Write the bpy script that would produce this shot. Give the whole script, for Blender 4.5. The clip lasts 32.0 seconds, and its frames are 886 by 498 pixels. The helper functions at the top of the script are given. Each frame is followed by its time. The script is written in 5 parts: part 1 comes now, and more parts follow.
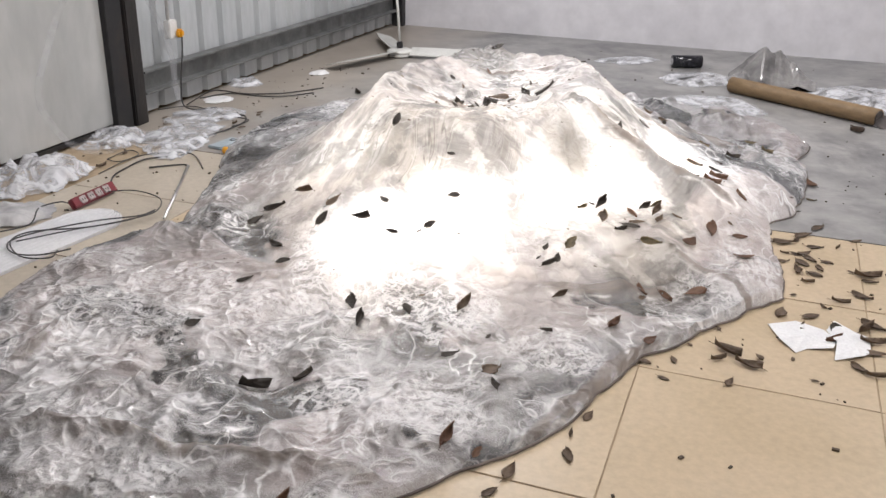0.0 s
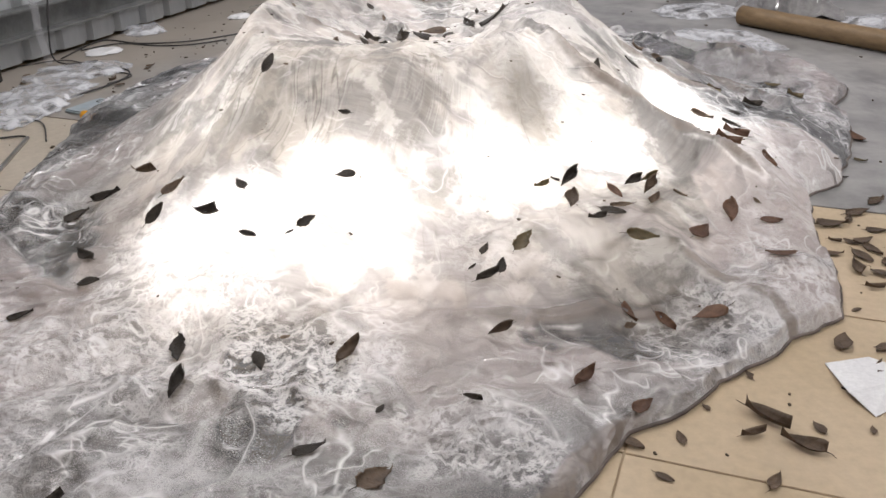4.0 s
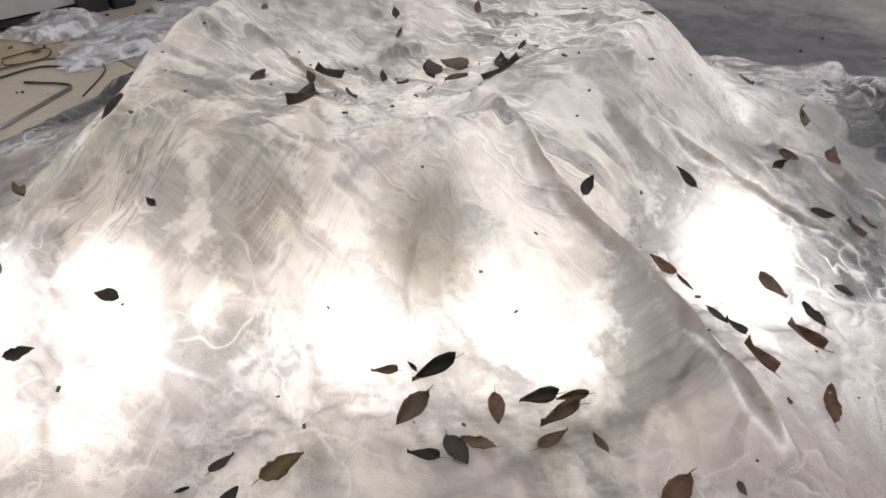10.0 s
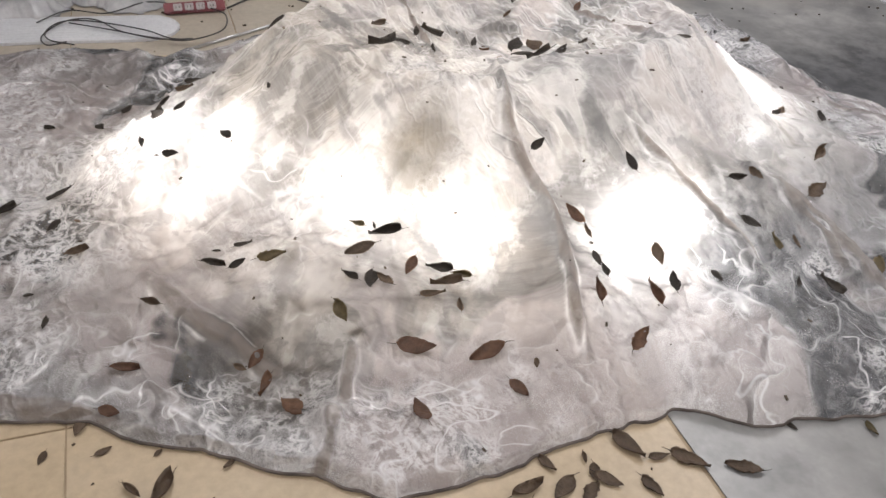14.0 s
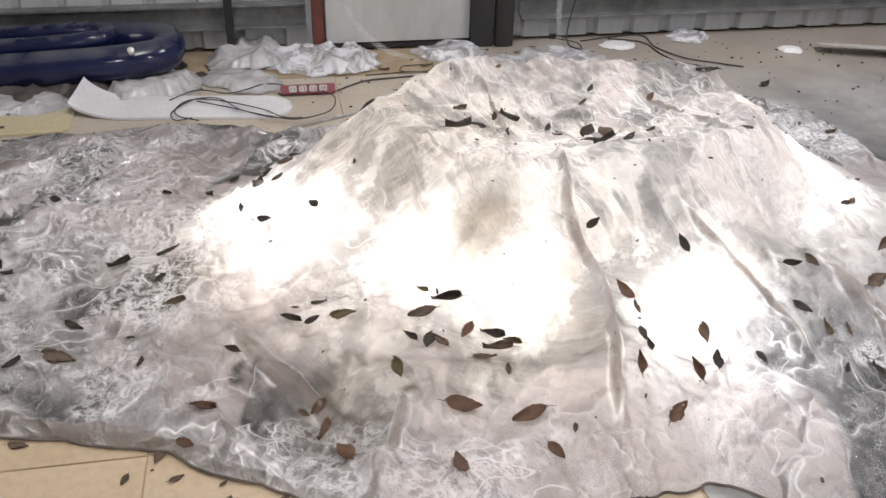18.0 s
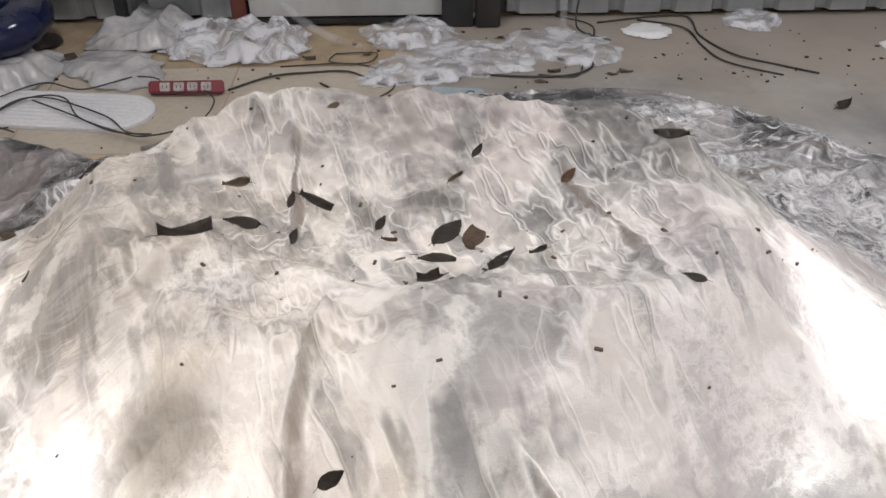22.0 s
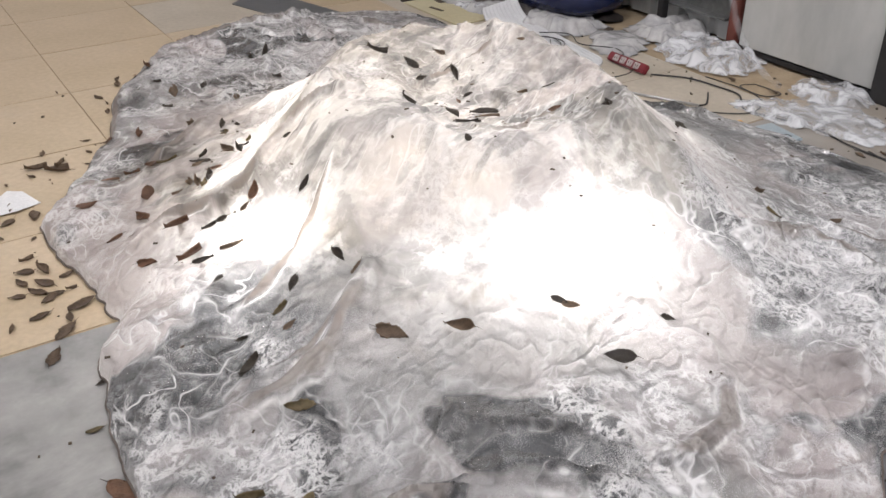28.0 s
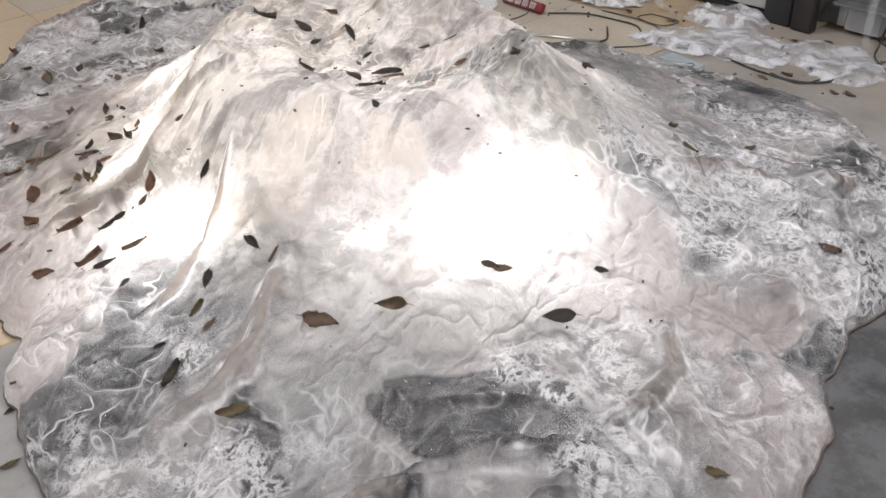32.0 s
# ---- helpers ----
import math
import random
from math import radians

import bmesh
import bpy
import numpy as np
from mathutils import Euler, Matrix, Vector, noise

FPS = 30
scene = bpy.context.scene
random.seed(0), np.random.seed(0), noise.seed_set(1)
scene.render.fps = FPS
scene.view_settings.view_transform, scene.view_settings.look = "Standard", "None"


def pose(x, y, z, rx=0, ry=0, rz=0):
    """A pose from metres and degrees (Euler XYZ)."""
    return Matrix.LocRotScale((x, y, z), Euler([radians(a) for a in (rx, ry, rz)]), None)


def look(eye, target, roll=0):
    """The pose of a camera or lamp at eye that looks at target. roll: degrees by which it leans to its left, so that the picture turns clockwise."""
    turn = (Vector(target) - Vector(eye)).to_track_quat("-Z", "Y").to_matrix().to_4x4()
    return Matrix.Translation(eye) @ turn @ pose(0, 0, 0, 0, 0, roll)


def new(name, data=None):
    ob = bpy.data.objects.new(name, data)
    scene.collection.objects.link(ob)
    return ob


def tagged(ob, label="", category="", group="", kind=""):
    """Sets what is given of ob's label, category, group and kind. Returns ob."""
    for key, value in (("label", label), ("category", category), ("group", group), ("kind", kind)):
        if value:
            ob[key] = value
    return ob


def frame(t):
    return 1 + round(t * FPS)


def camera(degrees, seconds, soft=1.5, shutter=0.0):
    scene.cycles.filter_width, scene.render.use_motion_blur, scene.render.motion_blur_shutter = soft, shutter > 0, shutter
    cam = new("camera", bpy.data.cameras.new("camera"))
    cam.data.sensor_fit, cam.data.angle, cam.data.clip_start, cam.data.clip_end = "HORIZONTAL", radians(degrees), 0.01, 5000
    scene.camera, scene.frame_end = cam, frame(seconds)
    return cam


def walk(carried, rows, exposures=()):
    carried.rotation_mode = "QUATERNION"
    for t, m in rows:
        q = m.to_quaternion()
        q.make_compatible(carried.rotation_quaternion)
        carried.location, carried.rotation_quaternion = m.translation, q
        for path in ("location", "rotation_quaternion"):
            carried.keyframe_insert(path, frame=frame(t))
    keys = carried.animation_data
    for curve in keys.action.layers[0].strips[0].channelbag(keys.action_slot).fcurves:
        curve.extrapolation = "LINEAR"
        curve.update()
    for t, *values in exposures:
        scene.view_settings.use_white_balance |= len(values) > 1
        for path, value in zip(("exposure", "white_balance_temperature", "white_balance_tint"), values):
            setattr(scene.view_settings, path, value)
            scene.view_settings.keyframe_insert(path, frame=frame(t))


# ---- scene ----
cam = camera(52.6, 32.0)
METRES, EYE, TILT, LEAN, TURN = 11.538, 1.585, 0.0, 0.0, 0.0
ROWS = [
    (0.0, 0.0, 0.0, 0.0, 0.46, -23.0, -1.09),
    (0.5, 0.0025, 0.0137, -0.0001, 0.03, -22.68, 0.15),
    (1.0, 0.006, 0.029, 0.0002, -0.39, -22.88, 1.01),
    (1.5, 0.0058, 0.0382, -0.0055, -1.4, -23.65, 1.03),
    (2.0, 0.0026, 0.0553, -0.0125, -3.15, -24.87, 1.07),
    (2.5, 0.0014, 0.0707, -0.0185, -5.29, -24.59, 0.77),
    (4.5, 0.0345, 0.1155, -0.032, 1.51, -26.28, 0.08),
    (5.0, 0.0376, 0.1305, -0.0317, 2.38, -26.65, -0.31),
    (5.5, 0.0392, 0.145, -0.0314, 2.67, -27.16, -0.63),
    (6.0, 0.0392, 0.1525, -0.03, 4.37, -27.89, -0.54),
    (6.5, 0.0434, 0.1587, -0.0296, 7.14, -28.08, 0.08),
    (7.0, 0.0566, 0.1666, -0.0281, 11.41, -28.2, 0.35),
    (7.5, 0.0683, 0.1719, -0.0269, 13.47, -28.48, 0.31),
    (8.0, 0.076, 0.1796, -0.0262, 13.91, -29.15, 0.58),
    (8.5, 0.0832, 0.1938, -0.0253, 14.84, -30.0, 0.34),
    (9.0, 0.0892, 0.2052, -0.0231, 16.97, -30.93, 0.02),
    (9.5, 0.0959, 0.2111, -0.0201, 20.62, -31.79, -0.36),
    (10.0, 0.1121, 0.2163, -0.015, 25.89, -32.86, -0.81),
    (10.5, 0.122, 0.2189, -0.0108, 28.52, -33.66, -0.42),
    (11.0, 0.1298, 0.2302, -0.0088, 31.12, -35.57, -0.28),
    (11.5, 0.1411, 0.2422, -0.0059, 35.17, -37.0, -1.6),
    (12.0, 0.1545, 0.2462, -0.003, 40.66, -37.46, -2.46),
    (12.5, 0.1744, 0.2431, 0.0016, 45.2, -37.18, -2.97),
    (13.0, 0.1878, 0.2293, 0.0059, 47.86, -36.46, -2.75),
    (13.5, 0.2018, 0.2186, 0.0116, 50.02, -36.33, -2.79),
    (15.5, 0.2652, 0.1982, 0.0279, 61.33, -31.47, -2.74),
    (16.0, 0.2751, 0.2029, 0.0285, 66.74, -30.51, -2.52),
    (16.5, 0.2783, 0.2045, 0.029, 70.15, -29.79, -2.02),
    (17.0, 0.272, 0.2065, 0.0283, 70.43, -29.62, -1.47),
    (17.5, 0.2554, 0.2081, 0.0277, 66.38, -30.04, -0.87),
    (18.0, 0.2415, 0.2143, 0.0258, 60.01, -30.88, -1.04),
    (18.5, 0.2306, 0.2311, 0.0218, 55.26, -31.55, -1.15),
    (19.0, 0.2187, 0.2474, 0.0217, 53.43, -31.77, -2.36),
    (19.5, 0.2067, 0.2566, 0.0182, 53.13, -31.5, -2.44),
    (20.0, 0.1939, 0.2703, 0.0154, 52.8, -31.67, -1.54),
    (20.5, 0.1824, 0.288, 0.0115, 55.39, -32.85, -1.89),
    (21.0, 0.1721, 0.3075, 0.0108, 59.35, -34.29, -1.36),
    (21.5, 0.1649, 0.324, 0.0066, 62.65, -35.18, -0.72),
    (22.0, 0.1594, 0.3471, 0.0057, 68.68, -35.35, 0.18),
    (22.5, 0.164, 0.3687, 0.0058, 77.32, -36.0, 0.41),
    (23.0, 0.1703, 0.387, 0.0077, 84.48, -37.58, 0.81),
    (23.5, 0.168, 0.3968, 0.006, 89.38, -38.5, -0.08),
    (24.0, 0.1662, 0.4135, 0.0055, 94.49, -39.69, 0.7),
    (24.5, 0.1732, 0.4301, 0.0064, 98.74, -39.83, 1.24),
    (25.0, 0.1924, 0.4521, 0.0092, 106.54, -39.44, 0.42),
    (25.5, 0.2105, 0.4682, 0.0093, 113.64, -36.73, 0.07),
    (26.0, 0.2246, 0.4896, 0.0149, 118.69, -35.3, -0.59),
    (26.5, 0.2271, 0.5166, 0.0149, 122.32, -34.58, -1.18),
    (28.5, 0.257, 0.5749, 0.0175, 128.06, -30.35, 0.69),
    (29.0, 0.2598, 0.5889, 0.0184, 127.85, -30.73, 0.87),
    (29.5, 0.2589, 0.5928, 0.0183, 128.14, -30.91, 0.95),
    (30.0, 0.2579, 0.5925, 0.0178, 128.23, -31.61, 0.87),
    (30.5, 0.2588, 0.5918, 0.0174, 127.86, -32.21, 0.57),
    (31.0, 0.2481, 0.5882, 0.0173, 125.04, -33.12, 0.86),
    (31.5, 0.2449, 0.5752, 0.0165, 122.64, -33.19, 1.7),
    (32.0, 0.241, 0.5519, 0.0158, 119.24, -34.26, 2.6),
]
walk(cam, [(t, pose(0, 0, EYE, TILT, LEAN, TURN) @ pose(METRES * x, METRES * y, METRES * z, 90 + pitch, roll, yaw)) for t, x, y, z, yaw, pitch, roll in ROWS],
     [(0.0, 0.08), (1.0, 0.0), (2.5, -0.12), (5.0, -0.36), (8.0, -0.55), (11.0, -0.62), (13.0, -0.55), (15.5, -0.1), (17.0, 0.02), (19.0, -0.28), (22.0, -0.52), (26.0, -0.58), (28.5, -0.08), (31.0, -0.1), (32.0, -0.22)])

# ---- light ----
world = bpy.data.worlds.new("world")
scene.world = world
world.use_nodes = True
world.node_tree.nodes["Background"].inputs[0].default_value = (0.55, 0.6, 0.7, 1)
world.node_tree.nodes["Background"].inputs[1].default_value = 0.05

# The room: K is the far corner of the sheet-metal wall and the white wall; U runs along the metal wall, V along the white one.
K, U, V = Vector((-0.55, 10.02, 0)), Vector((0.339, 0.941, 0)).normalized(), Vector((0.941, -0.339, 0)).normalized()
TURN_ROOM = math.degrees(math.atan2(V.y, V.x))


def room(v, s, z=0.0):
    """A place v metres from the metal wall and s metres from the white wall."""
    return K + V * v - U * s + Vector((0, 0, z))


def room_pose(v, s, z=0.0, turn=0.0, rx=0.0, ry=0.0):
    p = room(v, s, z)
    return pose(p.x, p.y, p.z, rx, ry, TURN_ROOM + turn)


CEILING = 3.6


def lamp(name, kind, where, power, colour, size=0.1, size_y=None, aim=None):
    data = bpy.data.lights.new(name, kind)
    data.energy, data.color = power, colour
    if kind == "AREA":
        data.shape, data.size, data.size_y = "RECTANGLE", size, size_y or size
    else:
        data.shadow_soft_size = size
    ob = new(name, data)
    ob.matrix_world = look(where, aim) if aim else Matrix.Translation(where)
    return ob


# Ceiling tubes.
TUBE_PLACES = [(1.9, 2.7, 104), (6.2, 2.6, 84), (2.4, 5.8, 72), (6.4, 6.6, 68), (3.4, 9.8, 54)]
for tv, ts, tube_power in TUBE_PLACES:
    tube_light = lamp("tube_light", "AREA", room(tv, ts, CEILING - 0.16), tube_power, (1.0, 0.972, 0.985), 1.2, 0.10)
    tube_light.matrix_world = room_pose(tv, ts, CEILING - 0.16)

# Flood lamps on the floor under the cloth: place, aim and power.
for ex, ey, tx, ty, power in ((-0.27, 3.60, -0.48, 2.9, 30), (0.04, 3.68, 0.0, 2.95, 28), (0.46, 3.86, 0.5, 3.3, 13), (0.78, 4.00, 0.95, 3.5, 16), (1.04, 4.39, 1.6, 4.36, 50), (0.97, 4.98, 1.4, 5.3, 9),
                              (0.67, 5.22, 0.84, 5.9, 54), (-0.25, 5.0, -0.72, 5.45, 10), (-0.28, 4.15, -0.85, 3.85, 12)):
    flood = lamp("flood_lamp", "SPOT", (ex, ey, 0.10), power, (1.0, 0.966, 0.955), 0.07, aim=(tx, ty, 0.52))
    flood.data.spot_size, flood.data.spot_blend = radians(150), 1.0
for cx_, cy_, core_power in ((-0.08, 4.0, 7), (-0.05, 4.4, 6), (0.28, 4.08, 6), (0.5, 4.5, 5.5), (0.3, 4.9, 7.5), (0.62, 5.0, 6.5), (0.72, 4.2, 6.5)):
    lamp("core_lamp", "POINT", (cx_, cy_, 0.08), core_power, (1.0, 0.968, 0.956), 0.12)

# ---- materials ----


def material(name):
    m = bpy.data.materials.new(name)
    m.use_nodes = True
    return m, m.node_tree, m.node_tree.nodes["Principled BSDF"]


def node(tree, kind, **values):
    n = tree.nodes.new(kind)
    for key, value in values.items():
        n.inputs[key.replace("_", " ")].default_value = value
    return n


def noise_tex(tree, scale, detail=4.0, rough=0.55, stretch=None, distort=0.0, space="Object"):
    at = tree.nodes.new("ShaderNodeTexCoord")
    n = node(tree, "ShaderNodeTexNoise", Scale=scale, Detail=detail, Roughness=rough, Distortion=distort)
    if stretch:
        mp = node(tree, "ShaderNodeMapping", Scale=stretch)
        tree.links.new(at.outputs[space], mp.inputs[0])
        tree.links.new(mp.outputs[0], n.inputs["Vector"])
    else:
        tree.links.new(at.outputs[space], n.inputs["Vector"])
    return n.outputs["Fac"]


def ramp(tree, fac, *stops):
    n = tree.nodes.new("ShaderNodeValToRGB")
    n.color_ramp.elements[0].position, n.color_ramp.elements[1].position = stops[0][0], stops[-1][0]
    for at, _ in stops[1:-1]:
        n.color_ramp.elements.new(at)
    for e, (_, c) in zip(n.color_ramp.elements, stops):
        e.color = (*c, 1) if isinstance(c, tuple) else (c, c, c, 1)
    tree.links.new(fac, n.inputs[0])
    return n.outputs[0]


def mix_col(tree, fac, a, b, blend="MIX"):
    n = tree.nodes.new("ShaderNodeMix")
    n.data_type, n.blend_type = "RGBA", blend
    for value, slot in ((fac, n.inputs[0]), (a, n.inputs[6]), (b, n.inputs[7])):
        if isinstance(value, bpy.types.NodeSocket):
            tree.links.new(value, slot)
        else:
            slot.default_value = (*value, 1) if isinstance(value, tuple) else value
    return n.outputs[2]


def bump(tree, height, strength, distance, target):
    n = node(tree, "ShaderNodeBump", Strength=strength, Distance=distance)
    tree.links.new(height, n.inputs["Height"])
    tree.links.new(n.outputs[0], target.inputs["Normal"])
    return n


def surface(name, a, b, scale=6.0, rough=0.6, metal=0.0, relief=0.1, depth=0.002, grime=None, grain=60.0, stretch=None, spread=(0.35, 0.65)):
    """A two-scale surface: a and b mingle in patches, grain gives relief, grime darkens in stains."""
    m, tree, bsdf = material(name)
    patches = noise_tex(tree, scale, 5, 0.6, stretch)
    col = mix_col(tree, ramp(tree, patches, (spread[0], 0.0), (spread[1], 1.0)), a, b)
    fine = noise_tex(tree, grain, 3, 0.6, stretch)
    col = mix_col(tree, 0.25, col, ramp(tree, fine, (0.3, 0.35), (0.7, 0.95)), "MULTIPLY")
    if grime:
        stains = noise_tex(tree, scale * 0.37, 6, 0.7, stretch, 0.6)
        col = mix_col(tree, ramp(tree, stains, (0.52, 0.0), (0.75, 0.85)), col, grime)
    tree.links.new(col, bsdf.inputs["Base Color"])
    bsdf.inputs["Roughness"].default_value, bsdf.inputs["Metallic"].default_value = rough, metal
    bump(tree, fine, relief, depth, bsdf)
    return m


MAT_TILE = surface("tan floor tile", (0.46, 0.36, 0.235), (0.53, 0.42, 0.29), 1.6, 0.42, relief=0.04, grime=(0.45, 0.38, 0.30), grain=35)
MAT_TILE_PALE = surface("pale floor tile", (0.43, 0.375, 0.30), (0.50, 0.44, 0.36), 2.0, 0.45, relief=0.04, grime=(0.36, 0.31, 0.25), grain=35)
MAT_TILE_DARK = surface("dark floor tile", (0.09, 0.095, 0.10), (0.13, 0.13, 0.135), 3.0, 0.4, relief=0.04, grain=40)
MAT_JOINT = surface("dirty joint filler", (0.33, 0.25, 0.165), (0.41, 0.32, 0.215), 9, 0.9)
MAT_SLAB = surface("dusty grey concrete", (0.20, 0.198, 0.194), (0.35, 0.342, 0.332), 3.2, 0.36, relief=0.15, grime=(0.05, 0.05, 0.056), grain=14)
# a darker mottled patch in the concrete behind the mound
tree = MAT_SLAB.node_tree
here = node(tree, "ShaderNodeVectorMath")
here.operation = "DISTANCE"
tree.links.new(tree.nodes.new("ShaderNodeTexCoord").outputs["Object"], here.inputs[0])
here.inputs[1].default_value = (2.55, -2.75, 0)
ragged_edge = tree.nodes.new("ShaderNodeMath")
ragged_edge.operation = "MULTIPLY_ADD"
tree.links.new(noise_tex(tree, 4.5, 5, 0.65), ragged_edge.inputs[0])
ragged_edge.inputs[1].default_value = 0.9
tree.links.new(here.outputs["Value"], ragged_edge.inputs[2])
patch_far = tree.nodes.new("ShaderNodeMath")
patch_far.operation = "MULTIPLY"
patch_far.inputs[1].default_value = 0.5
tree.links.new(ragged_edge.outputs[0], patch_far.inputs[0])
dry = tree.nodes["Principled BSDF"].inputs["Base Color"].links[0].from_socket
tree.links.new(mix_col(tree, ramp(tree, patch_far.outputs[0], (0.45, 0.85), (0.75, 0.0)), dry, mix_col(tree, ramp(tree, noise_tex(tree, 9, 5, 0.7), (0.42, 0.0), (0.56, 1.0)), (0.028, 0.029, 0.032), (0.075, 0.077, 0.082))), tree.nodes["Principled BSDF"].inputs["Base Color"])
# tan dust blown over the concrete along the metal wall
along_wall = tree.nodes.new("ShaderNodeSeparateXYZ")
tree.links.new(tree.nodes.new("ShaderNodeTexCoord").outputs["Object"], along_wall.inputs[0])
dust_edge = tree.nodes.new("ShaderNodeMath")
dust_edge.operation = "MULTIPLY_ADD"
tree.links.new(noise_tex(tree, 2.2, 6, 0.65), dust_edge.inputs[0])
dust_edge.inputs[1].default_value = 1.6
dust_far = tree.nodes.new("ShaderNodeMath")
dust_far.operation = "MULTIPLY"
dust_far.inputs[1].default_value = 0.4
tree.links.new(along_wall.outputs[0], dust_edge.inputs[2])
tree.links.new(dust_edge.outputs[0], dust_far.inputs[0])
patched = tree.nodes["Principled BSDF"].inputs["Base Color"].links[0].from_socket
tree.links.new(mix_col(tree, ramp(tree, dust_far.outputs[0], (0.50, 0.75), (0.86, 0.0)), patched, (0.33, 0.285, 0.235)), tree.nodes["Principled BSDF"].inputs["Base Color"])
MAT_PLASTER = surface("white plaster", (0.66, 0.65, 0.68), (0.74, 0.73, 0.76), 0.8, 0.8, relief=0.03, grime=(0.60, 0.58, 0.59), grain=5)
MAT_SHEET = surface("painted sheet metal", (0.40, 0.42, 0.43), (0.47, 0.485, 0.49), 1.5, 0.45, 0.0, relief=0.05, grime=(0.25, 0.255, 0.25), grain=20, stretch=(1, 1, 0.25))
MAT_PANEL = surface("scuffed white panel", (0.38, 0.385, 0.375), (0.47, 0.47, 0.455), 1.2, 0.5, relief=0.05, grime=(0.30, 0.30, 0.285), grain=9, stretch=(1, 1, 0.4))
MAT_GIRT = surface("grimy grey steel", (0.13, 0.135, 0.135), (0.23, 0.235, 0.23), 5, 0.5, 0.3, relief=0.15, grime=(0.06, 0.055, 0.05))
MAT_BLACK_STEEL = surface("black painted steel", (0.008, 0.008, 0.010), (0.020, 0.019, 0.019), 5, 0.55, 0.0, relief=0.15, grime=(0.05, 0.03, 0.02))
MAT_RUST = surface("red oxide steel", (0.10, 0.022, 0.016), (0.17, 0.05, 0.035), 6, 0.65, relief=0.2, grime=(0.05, 0.03, 0.025))
MAT_OLD_WOOD = surface("weathered brown wood", (0.035, 0.025, 0.02), (0.10, 0.07, 0.05), 9, 0.75, relief=0.5, depth=0.004, grime=(0.035, 0.025, 0.02), stretch=(1, 1, 0.15))
MAT_CHAR = surface("charred timber", (0.010, 0.009, 0.009), (0.026, 0.021, 0.019), 7, 0.6, relief=0.5, depth=0.004, grime=(0.06, 0.042, 0.03), stretch=(1, 1, 0.3))
MAT_CEIL = surface("grey ceiling board", (0.5, 0.5, 0.5), (0.58, 0.58, 0.57), 1.0, 0.8)

# ---- mesh helpers ----


def part(name, bm, mat, parent=None, label="", smooth=False):
    me = bpy.data.meshes.new(name)
    bm.to_mesh(me)
    bm.free()
    if mat:
        me.materials.append(mat)
    if smooth:
        me.shade_smooth()
    ob = new(name, me)
    if parent:
        ob.parent = parent
    if label:
        ob["label"] = label
    return ob


def thing(name, m, label, category, group="", kind=""):
    ob = new(name)
    ob.empty_display_size = 0.1
    ob.matrix_world = m
    return tagged(ob, label, category, group, kind)


def box(sx, sy, sz, at=(0, 0, 0), bevel=0.0, turn=None, bm=None):
    """A box centred at the place given, with bevelled edges."""
    bm = bm or bmesh.new()
    before = set(bm.verts)
    made = bmesh.ops.create_cube(bm, size=1.0)["verts"]
    bmesh.ops.scale(bm, vec=(sx, sy, sz), verts=made)
    if bevel:
        edges = list({e for v in made for e in v.link_edges})
        bmesh.ops.bevel(bm, geom=edges, offset=bevel, segments=2, affect="EDGES", clamp_overlap=True)
    mine = [v for v in bm.verts if v not in before]
    bmesh.ops.transform(bm, matrix=Matrix.Translation(at) @ (turn or Matrix()), verts=mine)
    return bm


def sweep(points, radius, sides=8, bm=None, closed=False, taper=None):
    """A round bar or cable along a line of points."""
    bm = bm or bmesh.new()
    pts = [Vector(p) for p in points]
    rings, n = [], len(pts)
    side = None
    for i, p in enumerate(pts):
        if closed:
            d = pts[(i + 1) % n] - pts[i - 1]
        else:
            d = pts[min(i + 1, n - 1)] - pts[max(i - 1, 0)]
        d = d.normalized() if d.length > 1e-9 else Vector((0, 0, 1))
        if side is None:
            side = d.orthogonal().normalized()
        side = (side - d * side.dot(d)).normalized()
        up = d.cross(side)
        r = radius if taper is None else radius * taper(i / max(1, n - 1))
        rings.append([bm.verts.new(p + (side * math.cos(a) + up * math.sin(a)) * r) for a in (math.tau * k / sides for k in range(sides))])
    for a, b in zip(rings, rings[1:] + (rings[:1] if closed else [])):
        for k in range(sides):
            bm.faces.new((a[k], a[(k + 1) % sides], b[(k + 1) % sides], b[k]))
    if not closed:
        bm.faces.new(rings[0][::-1])
        bm.faces.new(rings[-1])
    bmesh.ops.recalc_face_normals(bm, faces=bm.faces)
    return bm


def smooth_line(points, steps=8, closed=False):
    """A Catmull-Rom line through the points."""
    p = [Vector(q) for q in points]
    n, line = len(p), []
    for i in range(n if closed else n - 1):
        a, b, c, d = (p[(i + k) % n] if closed else p[min(max(i + k, 0), n - 1)] for k in (-1, 0, 1, 2))
        for k in range(steps):
            t = k / steps
            line.append(0.5 * (2 * b + (c - a) * t + (2 * a - 5 * b + 4 * c - d) * t * t + (3 * b - a - 3 * c + d) * t ** 3))
    return line if closed else line + [p[-1]]


def prism(outline, z0, z1, bm=None):
    """An upright prism on a flat outline."""
    bm = bm or bmesh.new()
    low, top = [bm.verts.new((x, y, z0)) for x, y in outline], [bm.verts.new((x, y, z1)) for x, y in outline]
    bm.faces.new(top)
    bm.faces.new(low[::-1])
    for i in range(len(outline)):
        j = (i + 1) % len(outline)
        bm.faces.new((low[i], low[j], top[j], top[i]))
    bmesh.ops.recalc_face_normals(bm, faces=bm.faces)
    return bm


def lattice(ix, iy, seed):
    h = np.sin(ix * 127.1 + iy * 311.7 + seed * 74.7) * 43758.5453
    return h - np.floor(h)


